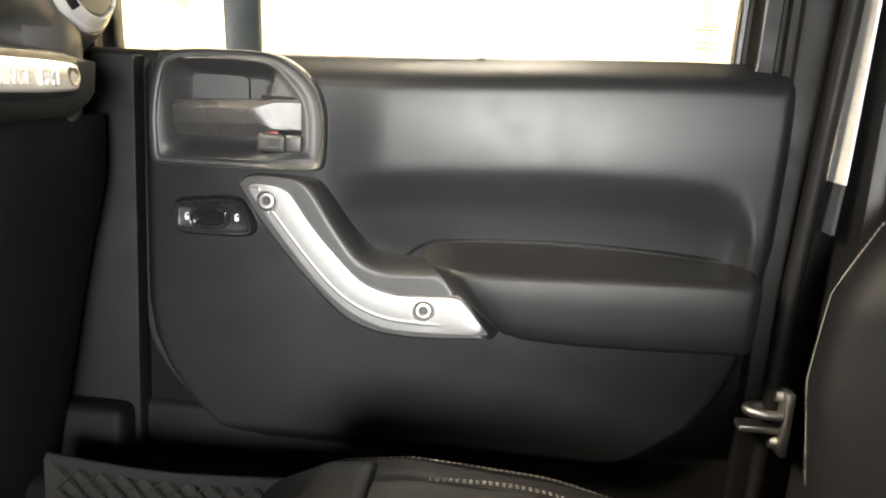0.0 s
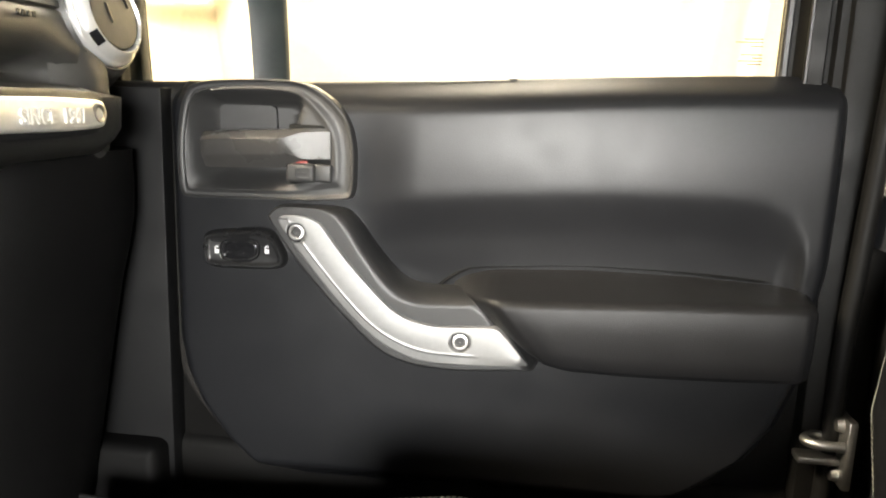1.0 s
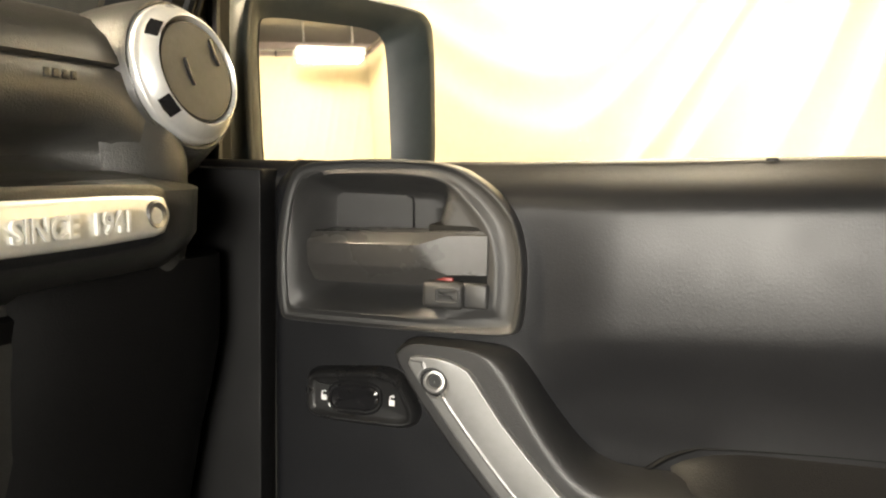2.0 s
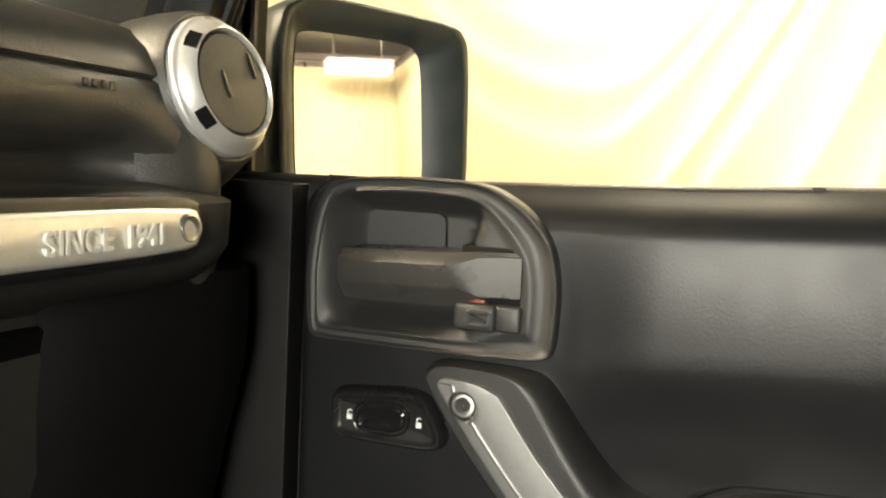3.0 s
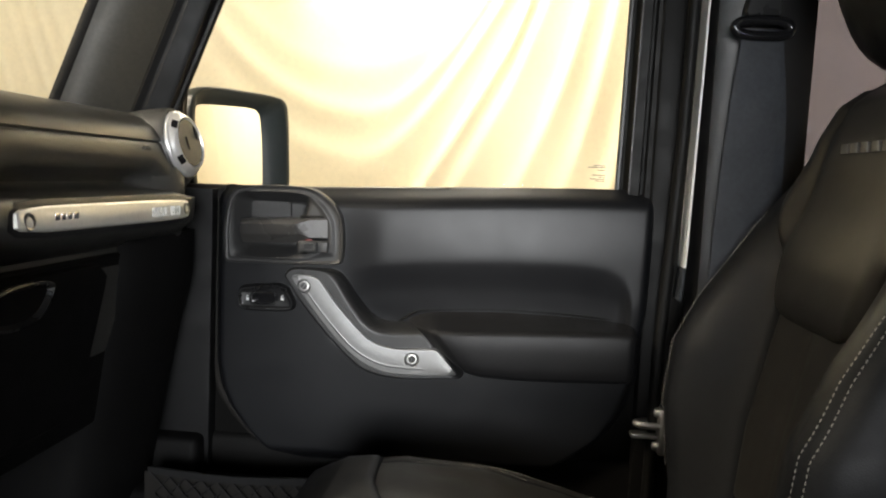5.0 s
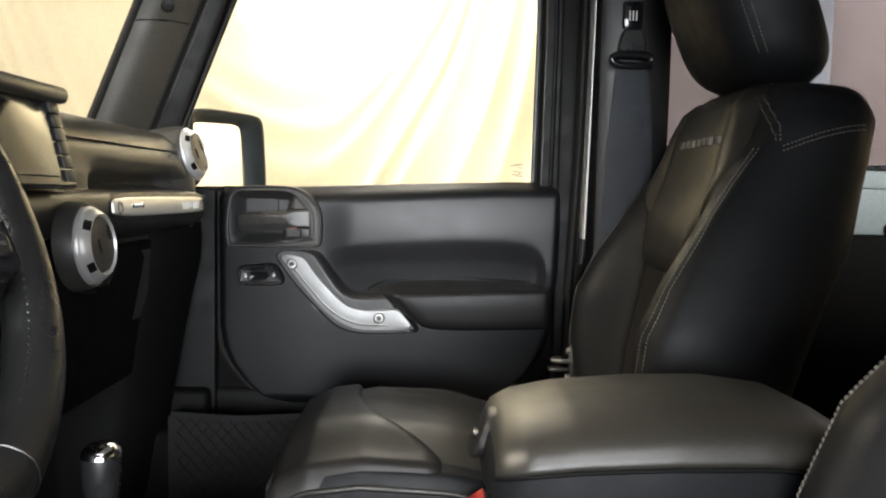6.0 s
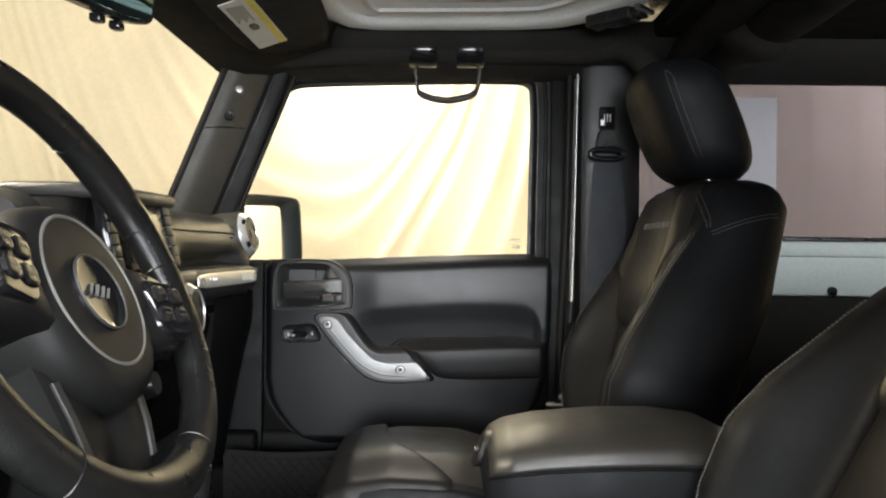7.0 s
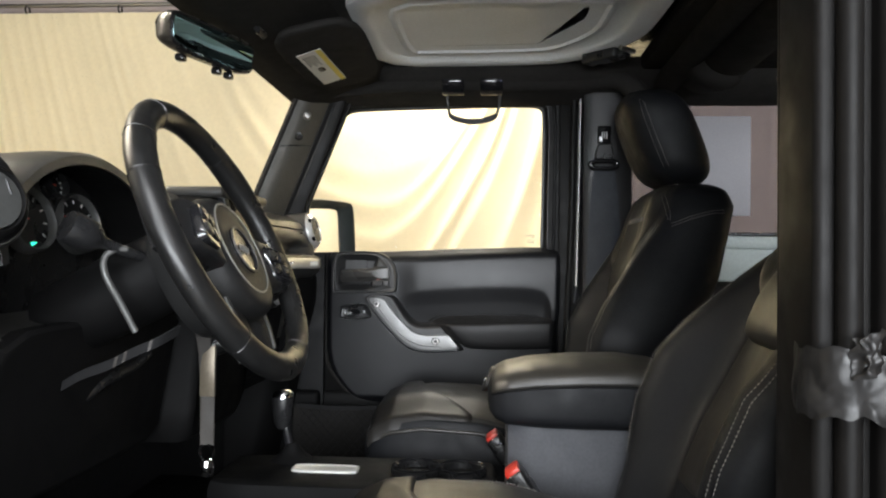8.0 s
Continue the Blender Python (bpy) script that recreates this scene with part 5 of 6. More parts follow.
LANYARD = smooth_path([(-0.256, -0.352, 1.090), (-0.270, -0.381, 1.078), (-0.300, -0.386, 1.064), (-0.331, -0.387, 1.048), (-0.365, -0.387, 1.035), (-0.395, -0.386, 1.018)], 40)
lanyard = thing("lanyard", (-0.395, -0.386, 1.0), "dark fabric lanyard with pale stripes and a red clip", "lanyard")
part("strap", ribbon(LANYARD, (0.25, 0.0, 1.0), 0.015, 0.003), CARPET, lanyard)
for k in (10, 18, 21):
    part("stripe", ribbon(LANYARD[k:k + 2], (0.25, 0.0, 1.0), 0.0154, 0.0040), STRAP, lanyard, "pale woven stripe")
part("clip", block((-0.400, -0.389, 1.011), (-0.395, -0.384, 1.023), 0.002), RED, lanyard, "red plastic clip")

# ---- pedals and shifters ----
for y, name in ((-0.24, "brake_pedal"), (-0.10, "accelerator_pedal")):
    ped = thing(name, (-0.62, y, 0.65), "black rubber foot pedal on a steel arm", "pedal")
    part("arm", tube(smooth_path([(-0.74, y, 0.98), (-0.68, y, 0.82), (-0.63, y, 0.70)], 12), 0.008), STEEL, ped)
    part("pad", block((-0.635, y - 0.04, 0.63), (-0.615, y + 0.04, 0.70), 0.005), HARD, ped)


def shifter(place, height, lean, cap):
    x, y, z = place
    sh = thing("gear_lever" if cap else "transfer_lever", (x, y, z - height), "black gear lever with a chrome cap" if cap else "black transfer case lever with round knob", "gear lever")
    part("shaft", tube(smooth_path([(x + lean, y, z - height), (x + lean * 0.4, y, z - height * 0.5), (x, y, z - 0.03)], 14), [0.010 - 0.0002 * k for k in range(15)]), GLOSS, sh)
    part("grip", turned([(0.011, -0.055), (0.016, -0.045), (0.020, -0.02), (0.021, 0.0), (0.020, 0.008)], 24, Matrix.Translation((x, y, z))), HARD, sh)
    part("cap", turned([(0.0205, 0.007), (0.0195, 0.014), (0.013, 0.020), (0.0005, 0.022)], 24, Matrix.Translation((x, y, z))), CHROME if cap else HARD, sh)
    part("boot", turned([(0.045, 0.0), (0.036, 0.008), (0.026, 0.014), (0.020, 0.022), (0.014, 0.030), (0.011, 0.036)], 24, Matrix.Translation((x + lean, y, z - height))), SHADED_BLACK, sh)


shifter((-0.262, 0.165, 0.905), 0.118, 0.02, True)

# ---- centre console ----
console = thing("centre_console", (0.1, 0.10, 0.56), "black centre console with cup holders and padded armrest lid", "centre console")
part("deck", slab(rounded([(-0.36, -0.005), (-0.36, 0.205), (0.16, 0.21), (0.16, -0.01)], 2, True, 0.1), ((0.0, 0.56), (0.0, 0.770), (0.006, 0.786), (0.014, 0.790)), lambda u, v, d: Vector((u, v, d))), SHADED_BLACK, console)
part("trim_plate", slab(rounded([(-0.222, 0.075), (-0.222, 0.120), (-0.098, 0.120), (-0.098, 0.075)], 2, True, 0.12), ((0, 0.788), (0, 0.7935), (0.003, 0.795), (0.006, 0.793)), lambda u, v, d: Vector((u, v, d))), BAR, console, "satin metal shifter plate")
for x in (0.01, 0.095):
    cup = part("cup_holder", turned([(0.046, 0.0), (0.046, 0.010), (0.041, 0.013), (0.037, 0.011), (0.035, -0.04), (0.0005, -0.04)], 36, Matrix.Translation((x, 0.10, 0.789))), HARD, console, "round cup holder")
    part("cup_rim", tube([(x + 0.043 * math.cos(a), 0.10 + 0.043 * math.sin(a), 0.803) for a in [k * math.tau / 36 for k in range(37)]], 0.0022, 6), GLOSS, cup)
part("bin", slab(rounded([(0.175, 0.005), (0.175, 0.20), (0.47, 0.20), (0.47, 0.005)], 2, True, 0.1), ((0, 0.56), (0, 0.91), (0.01, 0.915)), lambda u, v, d: Vector((u, v, d))), BAGGREY, console, "grey console bin side")
LID = ((0.142, 0.060, 0.962, 0.934), (0.146, 0.085, 0.977, 0.920), (0.156, 0.100, 0.988, 0.908), (0.175, 0.110, 0.997, 0.900), (0.22, 0.114, 1.006, 0.896), (0.30, 0.116, 1.013, 0.894), (0.38, 0.116, 1.015, 0.894), (0.44, 0.113, 1.008, 0.896), (0.47, 0.104, 0.994, 0.902), (0.482, 0.08, 0.972, 0.918))


def lid_point(x, a, proud=0.0):
    """A place round the armrest lid; the angle a is 90 degrees on top."""
    w, zt, zb = [near(x, [(row[0], row[k]) for row in LID]) for k in (1, 2, 3)]
    cy, sz = math.cos(a), math.sin(a)
    y = math.copysign(abs(cy) ** 0.34, cy) * (w + proud)
    z = (zt + zb) / 2 + math.copysign(abs(sz) ** 0.34, sz) * ((zt - zb) / 2 + proud) - (0.012 * (y / w) ** 2 if sz > 0 else 0)
    return Vector((x, 0.100 + y, z))


def lid_skin(u, v):
    rim = min(min(u, 1 - u) * 26, min(v, 1 - v) * 22, 1)
    return lid_point(0.1445 + 0.334 * v, radians(10 + 160 * u), 0.0032 * math.sqrt(max(1 - (1 - rim) ** 2, 0)) - 0.0008)


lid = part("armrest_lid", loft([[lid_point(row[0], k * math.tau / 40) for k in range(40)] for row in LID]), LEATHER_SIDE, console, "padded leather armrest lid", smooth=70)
part("lid_top", sheet(lid_skin, 60, 60), LEATHER_LIT, lid, "worn leather top of the lid, beige sheen put into its colour", smooth=180)
part("lid_seam", tube([lid_point(0.150 + 0.0075 * k, radians(170.5), 0.0008) for k in range(42)], 0.0022, 8), SHADED_BLACK, lid, "dark seam between lid top and side")
part("lid_latch", slab(rounded([(0.070, 0.945), (0.070, 0.978), (0.085, 0.990), (0.115, 0.990), (0.130, 0.978), (0.130, 0.945)], 2), ((0, 0.16), (0, 0.1430), (0.002, 0.1405), (0.008, 0.1405)), lambda u, v, d: Vector((d - 0.012 + (v - 0.945) * 0.42, u, v))), LEATHER, lid, "latch plate")
part("latch_slot", block((0.1335, 0.092, 0.962), (0.1405, 0.108, 0.969), 0.001), GLOSS, lid)
part("lid_foot", turned([(0.009, -0.012), (0.010, 0.0), (0.008, 0.006)], 16, Matrix.Translation((0.27, 0.02, 0.905))), HARD, lid)


def buckle(place, lean, label):
    b = thing("belt_buckle", place, label, "seat belt buckle", "belt buckles")
    m = Matrix.Translation(place) @ Euler((radians(lean[0]), radians(lean[1]), 0)).to_matrix().to_4x4()
    part("case", moved(block((-0.016, -0.028, -0.10), (0.016, 0.028, 0.0), 0.007, 3), m), HARD, b)
    part("release", moved(block((-0.0125, -0.025, -0.004), (0.0125, 0.025, 0.0050), 0.002), m), RED, b, "red push button")
    part("stalk", moved(ribbon([(0, 0, -0.22), (0.004, 0, -0.15), (0, 0, -0.095)], (0, 1, 0), 0.030, 0.004), m), BELT, b)


buckle((0.150, 0.262, 0.825), (0, -35), "black belt buckle with red button beside the console")
buckle((0.185, -0.040, 0.838), (0, -35), "black belt buckle with red button by the driver's seat")


# ---- seats ----
def seat_axis(z):
    """Middle of the front face, its back, the half width and how far the bolsters stand forward, by height."""
    front = near(z, ((0.84, 0.405), (0.95, 0.418), (1.09, 0.447), (1.20, 0.466), (1.29, 0.486), (1.335, 0.503), (1.36, 0.53)))
    back = near(z, ((0.84, 0.52), (0.95, 0.555), (1.06, 0.588), (1.15, 0.630), (1.25, 0.655), (1.31, 0.668), (1.345, 0.655), (1.36, 0.632)))
    half = near(z, ((0.84, 0.205), (0.95, 0.220), (1.05, 0.223), (1.15, 0.218), (1.22, 0.211), (1.30, 0.200), (1.335, 0.182), (1.352, 0.155), (1.36, 0.12)))
    wing = near(z, ((0.84, 0.055), (0.95, 0.078), (1.03, 0.086), (1.09, 0.070), (1.12, 0.056), (1.16, 0.037), (1.20, 0.020), (1.28, 0.002), (1.36, 0.0)))
    return front, back, half, wing


def seat_side(v, z):
    """Sideways place on the backrest, which is wider low down on the inboard side."""
    h = seat_axis(z)[2]
    return 0.52 + h * v * (near(z, ((0.84, 1.16), (0.98, 1.17), (1.06, 1.16), (1.14, 1.10), (1.22, 1.03), (1.30, 1.0))) if v < 0 else near(z, ((0.84, 1.03), (0.98, 1.05), (1.10, 1.04), (1.20, 1.0))))


def front_face(v, z):
    """A point on the front of the backrest: v from -1 (inboard) to 1 (outboard)."""
    f, b, h, w = seat_axis(z)
    a = abs(v)
    x = f - w * step(a, 0.50, 0.80) + (w * 0.24 + 0.005) * step(a, 0.90, 1.0) ** 2 + 0.004 * math.exp(-(((a - 0.52) / 0.05) ** 2)) + 0.028 * step(z, 1.18, 1.30) * step(a, 0.62, 1.0)
    return Vector((x, seat_side(v, z), z))


def seat_ring(z):
    f, b, h, w = seat_axis(z)
    front = [front_face(-1 + 2 * k / 36, z) for k in range(37)]
    edge = front[-1].x
    side = []
    for k in range(1, 16):
        a = k / 16 * math.pi
        c = math.cos(a)
        y = seat_side(math.copysign(abs(c) ** 0.20, c), z)
        side.append(Vector((edge + (b - edge) * math.sin(a) ** 0.55, y, z)))
    return front + side


zs = [0.75, 0.80] + [0.84 + 0.52 * (1 - (1 - k / 44) ** 1.35) for k in range(45)]
seat = thing("car_seat", (0.2, 0.52, 0.56), "black leather front passenger seat with grey stitching", "car seat", "front seats")
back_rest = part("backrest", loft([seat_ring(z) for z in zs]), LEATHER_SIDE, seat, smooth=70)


def laid(v, z, d):
    p = front_face(v, z)
    return Vector((p.x - d, p.y, p.z))


def panel_face(u, v, thick, z0, z1, wide):
    """A panel of the backrest front that stands proud, rounded at its lower end."""
    z = z0 + (z1 - z0) * v
    w = wide(z)
    rim = min(min(u, 1 - u) * 9, v * 8, 1)
    return laid((2 * u - 1) * w, z, thick * math.sqrt(max(1 - (1 - rim) ** 2, 0)) - 0.003)


part("upper_panel", sheet(lambda u, v: panel_face(u, v, 0.022 - 0.014 * step(v, 0.22, 0.60), 1.084, 1.352, lambda z: 0.49 * max(1 - ((1.135 - min(z, 1.135)) / 0.0510) ** 3, 0.01) ** 0.45 + 0.36 * step(z, 1.11, 1.27)), 40, 50), LEATHER, back_rest, "plain leather upper panel", smooth=180)
part("lower_panel", sheet(lambda u, v: panel_face(u, v, 0.008 - 0.003 * math.exp(-(((u - 0.5) / 0.05) ** 2)), 0.86, 1.12, lambda z: 0.46), 30, 30), LEATHER, back_rest, "leather lower panel", smooth=180)
for s in (-1, 1):
    for off in (0.945, 0.905):
        part("stitching", stitches([laid(s * off, z, 0.0012) for z in [0.86 + 0.010 * k for k in range(42 if s < 0 else 36)]], 0.0055, 0.00055), THREAD, back_rest, "pale contrast stitches")
for off in (0.0, 0.006):
    path = []
    for k in range(12):
        z = 1.275 + 0.0068 * k
        q = min([p for p in seat_ring(z) if p.y < 0.52 and p.x > 0.47], key=lambda r: abs(r.x - 0.512 - off))
        path.append(Vector((0.512 + off, q.y - 0.003, z)))
    part("stitching", stitches(path, 0.0055, 0.00055), THREAD, back_rest, "pale contrast stitches")
for off in (0.0, 0.006):
    arc = [Vector((0.520 + 0.115 * k / 12, 0.0, 1.262 + 0.030 * math.sin(k / 12 * 1.5) + off)) for k in range(13)]
    path = []
    for p in arc:
        ring = [q for q in seat_ring(p.z) if q.y < 0.52 and q.x > 0.47]
        q = min(ring, key=lambda r: abs(r.x - p.x))
        path.append(Vector((p.x, q.y - 0.0035, p.z)))
    part("stitching", stitches(path, 0.0055, 0.0006), THREAD, back_rest, "pale contrast stitches")
# embroidered word as plain bars
for k in range(7):
    y = 0.415 + 0.0232 * k
    p = front_face((y - 0.52) / seat_axis(1.281)[2], 1.281)
    part("emblem_bar", block((p.x - 0.0092, y, 1.2770), (p.x - 0.0030, y + 0.0155, 1.2875), 0.0006), THREAD, back_rest, "plain grey embroidered bar")
# headrest on two posts
rest = []
for k in range(21):
    t = k / 20
    z = 1.354 + 0.236 * t
    half = 0.132 * (1 - 0.16 * abs(2 * t - 1) ** 3) * math.sqrt(max(1 - (abs(2 * t - 1)) ** 7, 0.04))
    cx = 0.583 - 0.090 * t
    deep = 0.078 * (1 - 0.10 * (2 * t - 1) ** 2) * math.sqrt(max(1 - (abs(2 * t - 1)) ** 5, 0.03))
    ring = []
    for j in range(44):
        a = j * math.tau / 44
        c, s = math.cos(a), math.sin(a)
        ring.append(Vector((cx + deep * math.copysign(abs(c) ** 0.6, c) + (0.014 * (abs(s) ** 3) if c < 0 else 0), 0.52 + half * math.copysign(abs(s) ** 0.5, s), z + (cx - 0.55) * 0 + 0.10 * (deep * c) * 0.6)))
    rest.append(ring)
head = part("headrest", loft(rest), LEATHER_SIDE, seat, "black leather headrest", smooth=70)
for s in (-1, 1):
    for off in (0.0, 0.007):
        line = []
        for ring in rest[4:18]:
            cand = [p for p in ring if (p.y - 0.52) * s > 0]
            m0 = min(cand, key=lambda p: abs(p.x - (sum(q.x for q in ring) / len(ring) - 0.045 + off)))
            line.append(m0 + Vector((0, s * 0.0012, 0)))
        part("stitching", stitches(line, 0.0055, 0.00055), THREAD, head, "pale contrast stitches")
for s in (-0.07, 0.07):
    part("post", tube([(0.565, 0.52 + s, 1.34), (0.560, 0.52 + s, 1.385)], 0.007), CHROME, seat, "chrome headrest post")


def cushion_top(v, x):
    z = near(x, ((-0.13, 0.812), (-0.11, 0.838), (-0.07, 0.858), (0.0, 0.868), (0.12, 0.862), (0.25, 0.845), (0.42, 0.835)))
    a = abs(v)
    return z + 0.006 - 0.030 * step(a, 0.40, 0.95) - 0.045 * step(a, 0.90, 1.0) ** 2 - 0.02 * step(x, 0.10, 0.32)


CUSHION = ((-0.128, 0.785, 0.180), (-0.118, 0.760, 0.196), (-0.09, 0.735, 0.206), (-0.04, 0.715, 0.212), (0.05, 0.705, 0.214), (0.15, 0.70, 0.214), (0.27, 0.70, 0.212), (0.40, 0.70, 0.205))
rows = []
for x in [-0.128 + 0.011 * k for k in range(49)]:
    zb, h = [near(x, [(row[0], row[k]) for row in CUSHION]) for k in (1, 2)]
    top = [Vector((x, 0.52 + h * v, cushion_top(v, x))) for v in [-1 + 2 * k / 100 for k in range(101)]]
    under = [Vector((x, 0.52 + h * v, zb)) for v in (1.0, 0.97, 0.6, 0.0, -0.6, -0.97, -1.0)]
    rows.append(top + under)
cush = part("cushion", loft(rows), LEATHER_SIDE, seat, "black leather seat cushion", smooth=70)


def tongue_end(p):
    """Where the front pad ends towards the rear: it reaches furthest back beside the console."""
    return near(p, ((-1.0, 0.070), (-0.96, 0.096), (-0.90, 0.109), (-0.80, 0.110), (-0.66, 0.086), (-0.44, 0.036), (-0.2, 0.004), (0.12, -0.018), (0.55, -0.024), (0.9, -0.032)))


def cushion_pad(u, v, thick):
    """The plain pad over the front of the cushion, rolled over at its rear edge."""
    p = -0.970 + 1.770 * u
    x = -0.119 + (tongue_end(p) + 0.119) * v
    rim = min(u * 14 + 0.1, (1 - u) * 14, v * 10 + 0.3, (1 - v) * 7, 1)
    return Vector((x, 0.52 + 0.21 * p, cushion_top(p, x) + thick * math.sqrt(max(1 - (1 - rim) ** 2, 0)) - 0.003))


def cushion_skin(u, v):
    """Softly creased leather behind the front pad."""
    p, x = -0.84 + 1.74 * u, -0.06 + 0.42 * v
    rim = min(min(u, 1 - u) * 16, min(v, 1 - v) * 16, 1)
    crease = 0.0016 * math.sin(30 * x + 9 * p + 3 * noise.noise((x * 14, p * 3, 0.5))) * step(p, 0.0, 0.5)
    quilt = -0.004 * math.exp(-(((p - 0.52) / 0.05) ** 2))
    return Vector((x, 0.52 + 0.212 * p, cushion_top(p, x) + 0.005 * math.sqrt(max(1 - (1 - rim) ** 2, 0)) - 0.002 + crease + quilt))


part("cushion_skin", sheet(cushion_skin, 50, 60), LEATHER_LIT, cush, "worn leather behind the front pad, coloured as if lit, with soft creases", smooth=180)
part("cushion_panel", sheet(lambda u, v: cushion_pad(u, v, 0.013), 50, 44), LEATHER, cush, "plain leather pad over the cushion front", smooth=180)
for off in (0.90, 0.93):
    part("stitching", stitches([Vector((x, 0.52 + 0.213 * off, cushion_top(off, x) + 0.0012)) for x in [-0.10 + 0.014 * k for k in range(34)]], 0.0055, 0.0008), THREAD, cush, "pale contrast stitches")
for off in (0.505, 0.535):
    part("stitching", stitches([Vector((x, 0.52 + 0.212 * (off + 0.05 * math.sin((x - 0.02) * 22)), cushion_top(off, x) + 0.0012)) for x in [0.02 + 0.010 * k for k in range(15)]], 0.0055, 0.0007), THREAD, cush, "pale contrast stitches")
# The sheen along this rolled edge is put into its pale leather.
part("piping", tube([Vector((x, 0.52 - 0.2085 * near(x, ((-0.118, 0.91), (-0.09, 0.96), (-0.04, 0.985), (0.40, 0.985))), cushion_top(0.965, x) + 0.001)) for x in [-0.110 + 0.012 * k for k in range(38)]], 0.0042, 10), LEATHER_LIT, cush, "rolled leather edge")
for low in (0.006, 0.012):
    part("stitching", stitches([Vector((x, 0.52 - 0.2125 * near(x, ((-0.118, 0.91), (-0.09, 0.965), (-0.04, 0.99), (0.40, 0.99))), cushion_top(0.985, x) - low)) for x in [-0.110 + 0.012 * k for k in range(38)]], 0.0055, 0.0007), THREAD, cush, "pale contrast stitches")
for off in (0.0, 0.006):
    part("stitching", stitches([Vector((-0.1245, 0.52 + 0.18 * (-1 + 2 * k / 30), 0.800 + off + 0.006 * (1 - (-1 + 2 * k / 30) ** 4))) for k in range(31)], 0.0055, 0.0006), THREAD, cush, "pale contrast stitches")
part("seat_base", block((-0.06, 0.34, 0.60), (0.44, 0.70, 0.71), 0.02, 3), HARD, seat, "black plastic seat base")
for y in (0.37, 0.67):
    part("rail", block((-0.10, y - 0.02, 0.56), (0.46, y + 0.02, 0.602), 0.004), STEEL, seat, "steel seat rail")
driver = copy_thing(seat, Matrix.Translation((0.216, -0.262, 0.56)))
tagged(driver, "black leather driver's seat with grey stitching, reclined")
recline = Matrix.Translation((0.42, 0.52, 0.86)) @ Matrix.Rotation(radians(16.5), 4, "Y") @ Matrix.Translation((-0.42, -0.52, -0.86))
for piece in driver.children:
    if piece.name.split(".")[0] in ("backrest", "headrest", "post"):
        piece.matrix_basis = recline
    elif piece.name.split(".")[0] == "cushion":
        piece.matrix_basis = Matrix.Translation((0.045, 0, -0.020))

# ---- seat belts ----
def seat_belt(y, s, dx=0.0):
    belt = thing("seat_belt", (0.43, y, 0.62), "dark grey seat belt hanging on the door pillar", "seat belt", "seat belts")
    part("height_slider", block((0.425, min(y, y + s * 0.02), 1.505), (0.462, max(y, y + s * 0.02), 1.556), 0.005), GLOSS, belt, "black slider")
    for k in range(3):
        part("slider_mark", block((0.436 + 0.006 * k, min(y - s * 0.001, y), 1.520), (0.438 + 0.006 * k, max(y - s * 0.001, y), 1.538), 0), WHITE, belt, "white mark", 0)
    part("anchor_cover", slab(rounded([(0.415, 1.462), (0.425, 1.505), (0.462, 1.505), (0.470, 1.462)], 2, True, 0.15), ((0, y + s * 0.02), (0, y - s * 0.004), (0.003, y - s * 0.008), (0.008, y - s * 0.008)), on_door), HARD, belt)
    loop = [Vector((0.440 + 0.036 * math.copysign(abs(math.cos(a)) ** 0.6, math.cos(a)), y - s * 0.014, 1.447 + 0.0105 * math.sin(a))) for a in [k * math.tau / 36 for k in range(37)]]
    part("guide_loop", tube(loop, 0.0072, 10), GLOSS, belt, "glossy black belt guide")
    part("webbing", ribbon(smooth_path([(0.440, y - s * 0.012, 1.445), (0.436, y - s * 0.016, 1.35), (0.432, y - s * 0.012, 1.15), (0.428, y - s * 0.010, 0.90), (0.425, y - s * 0.006, 0.62)], 30), (1, 0, 0), [0.052 + 0.018 * step(k, 0, 14) for k in range(31)], 0.003), BELT, belt)
    part("second_webbing", ribbon(smooth_path([(0.448, y - s * 0.002, 1.445), (0.462, y - s * 0.002, 1.30), (0.466, y - s * 0.002, 1.0), (0.466, y - s * 0.002, 0.62)], 24), (1, 0, 0), 0.046, 0.003), BELT, belt)
    for piece in belt.children:
        piece.matrix_basis = Matrix.Translation((dx, 0, 0)) @ piece.matrix_basis


seat_belt(0.772, 1)
seat_belt(-0.572, -1, 0.06)

# ---- overhead ----
def roof_panel(y0, y1, name_label):
    roof = thing("roof_panel", (0.15, (y0 + y1) / 2, 1.70), name_label, "roof panel", "roof panels")
    lay = lambda u, v, d: Vector((u, v, d))
    cut = 1 if y1 > 0.5 else 0
    out = rounded([(-0.19, y0), (-0.19, y1), (0.20, y1 - 0.012), (0.32, y1 - 0.03 * cut), (0.39, y1 - 0.085 * cut), (0.455, y1 - 0.175 * cut), (0.50, y1 - 0.29 * cut), (0.508, y0)], 2, True, 0.2)
    part("shell", slab(out, ((0.0, 1.742), (0.0, 1.715), (0.006, 1.704), (0.020, 1.701), (0.055, 1.702), (0.062, 1.706), (0.072, 1.712), (0.105, 1.713), (0.112, 1.709), (0.120, 1.709), (0.127, 1.714), (0.16, 1.716)), lay), PANEL, roof, "grey-white moulded inner skin", smooth=30)
    turn = Matrix.Translation((0.415, y1 - 0.155, 1.690)) @ Matrix.Rotation(radians(-44), 4, "Z")
    part("latch", moved(join(block((-0.055, -0.024, -0.012), (0.045, 0.024, 0.014), 0.006, 3), block((0.040, -0.012, -0.008), (0.062, 0.020, 0.012), 0.003)), turn), HARD, roof, "black panel latch")
    part("latch_pivot", moved(tube([(0.066, -0.03, 0.004), (0.066, 0.025, 0.004)], 0.006, 12), turn), STEEL, roof)


roof_panel(0.112, 0.728, "grey-white removable hardtop roof panel over the passenger")
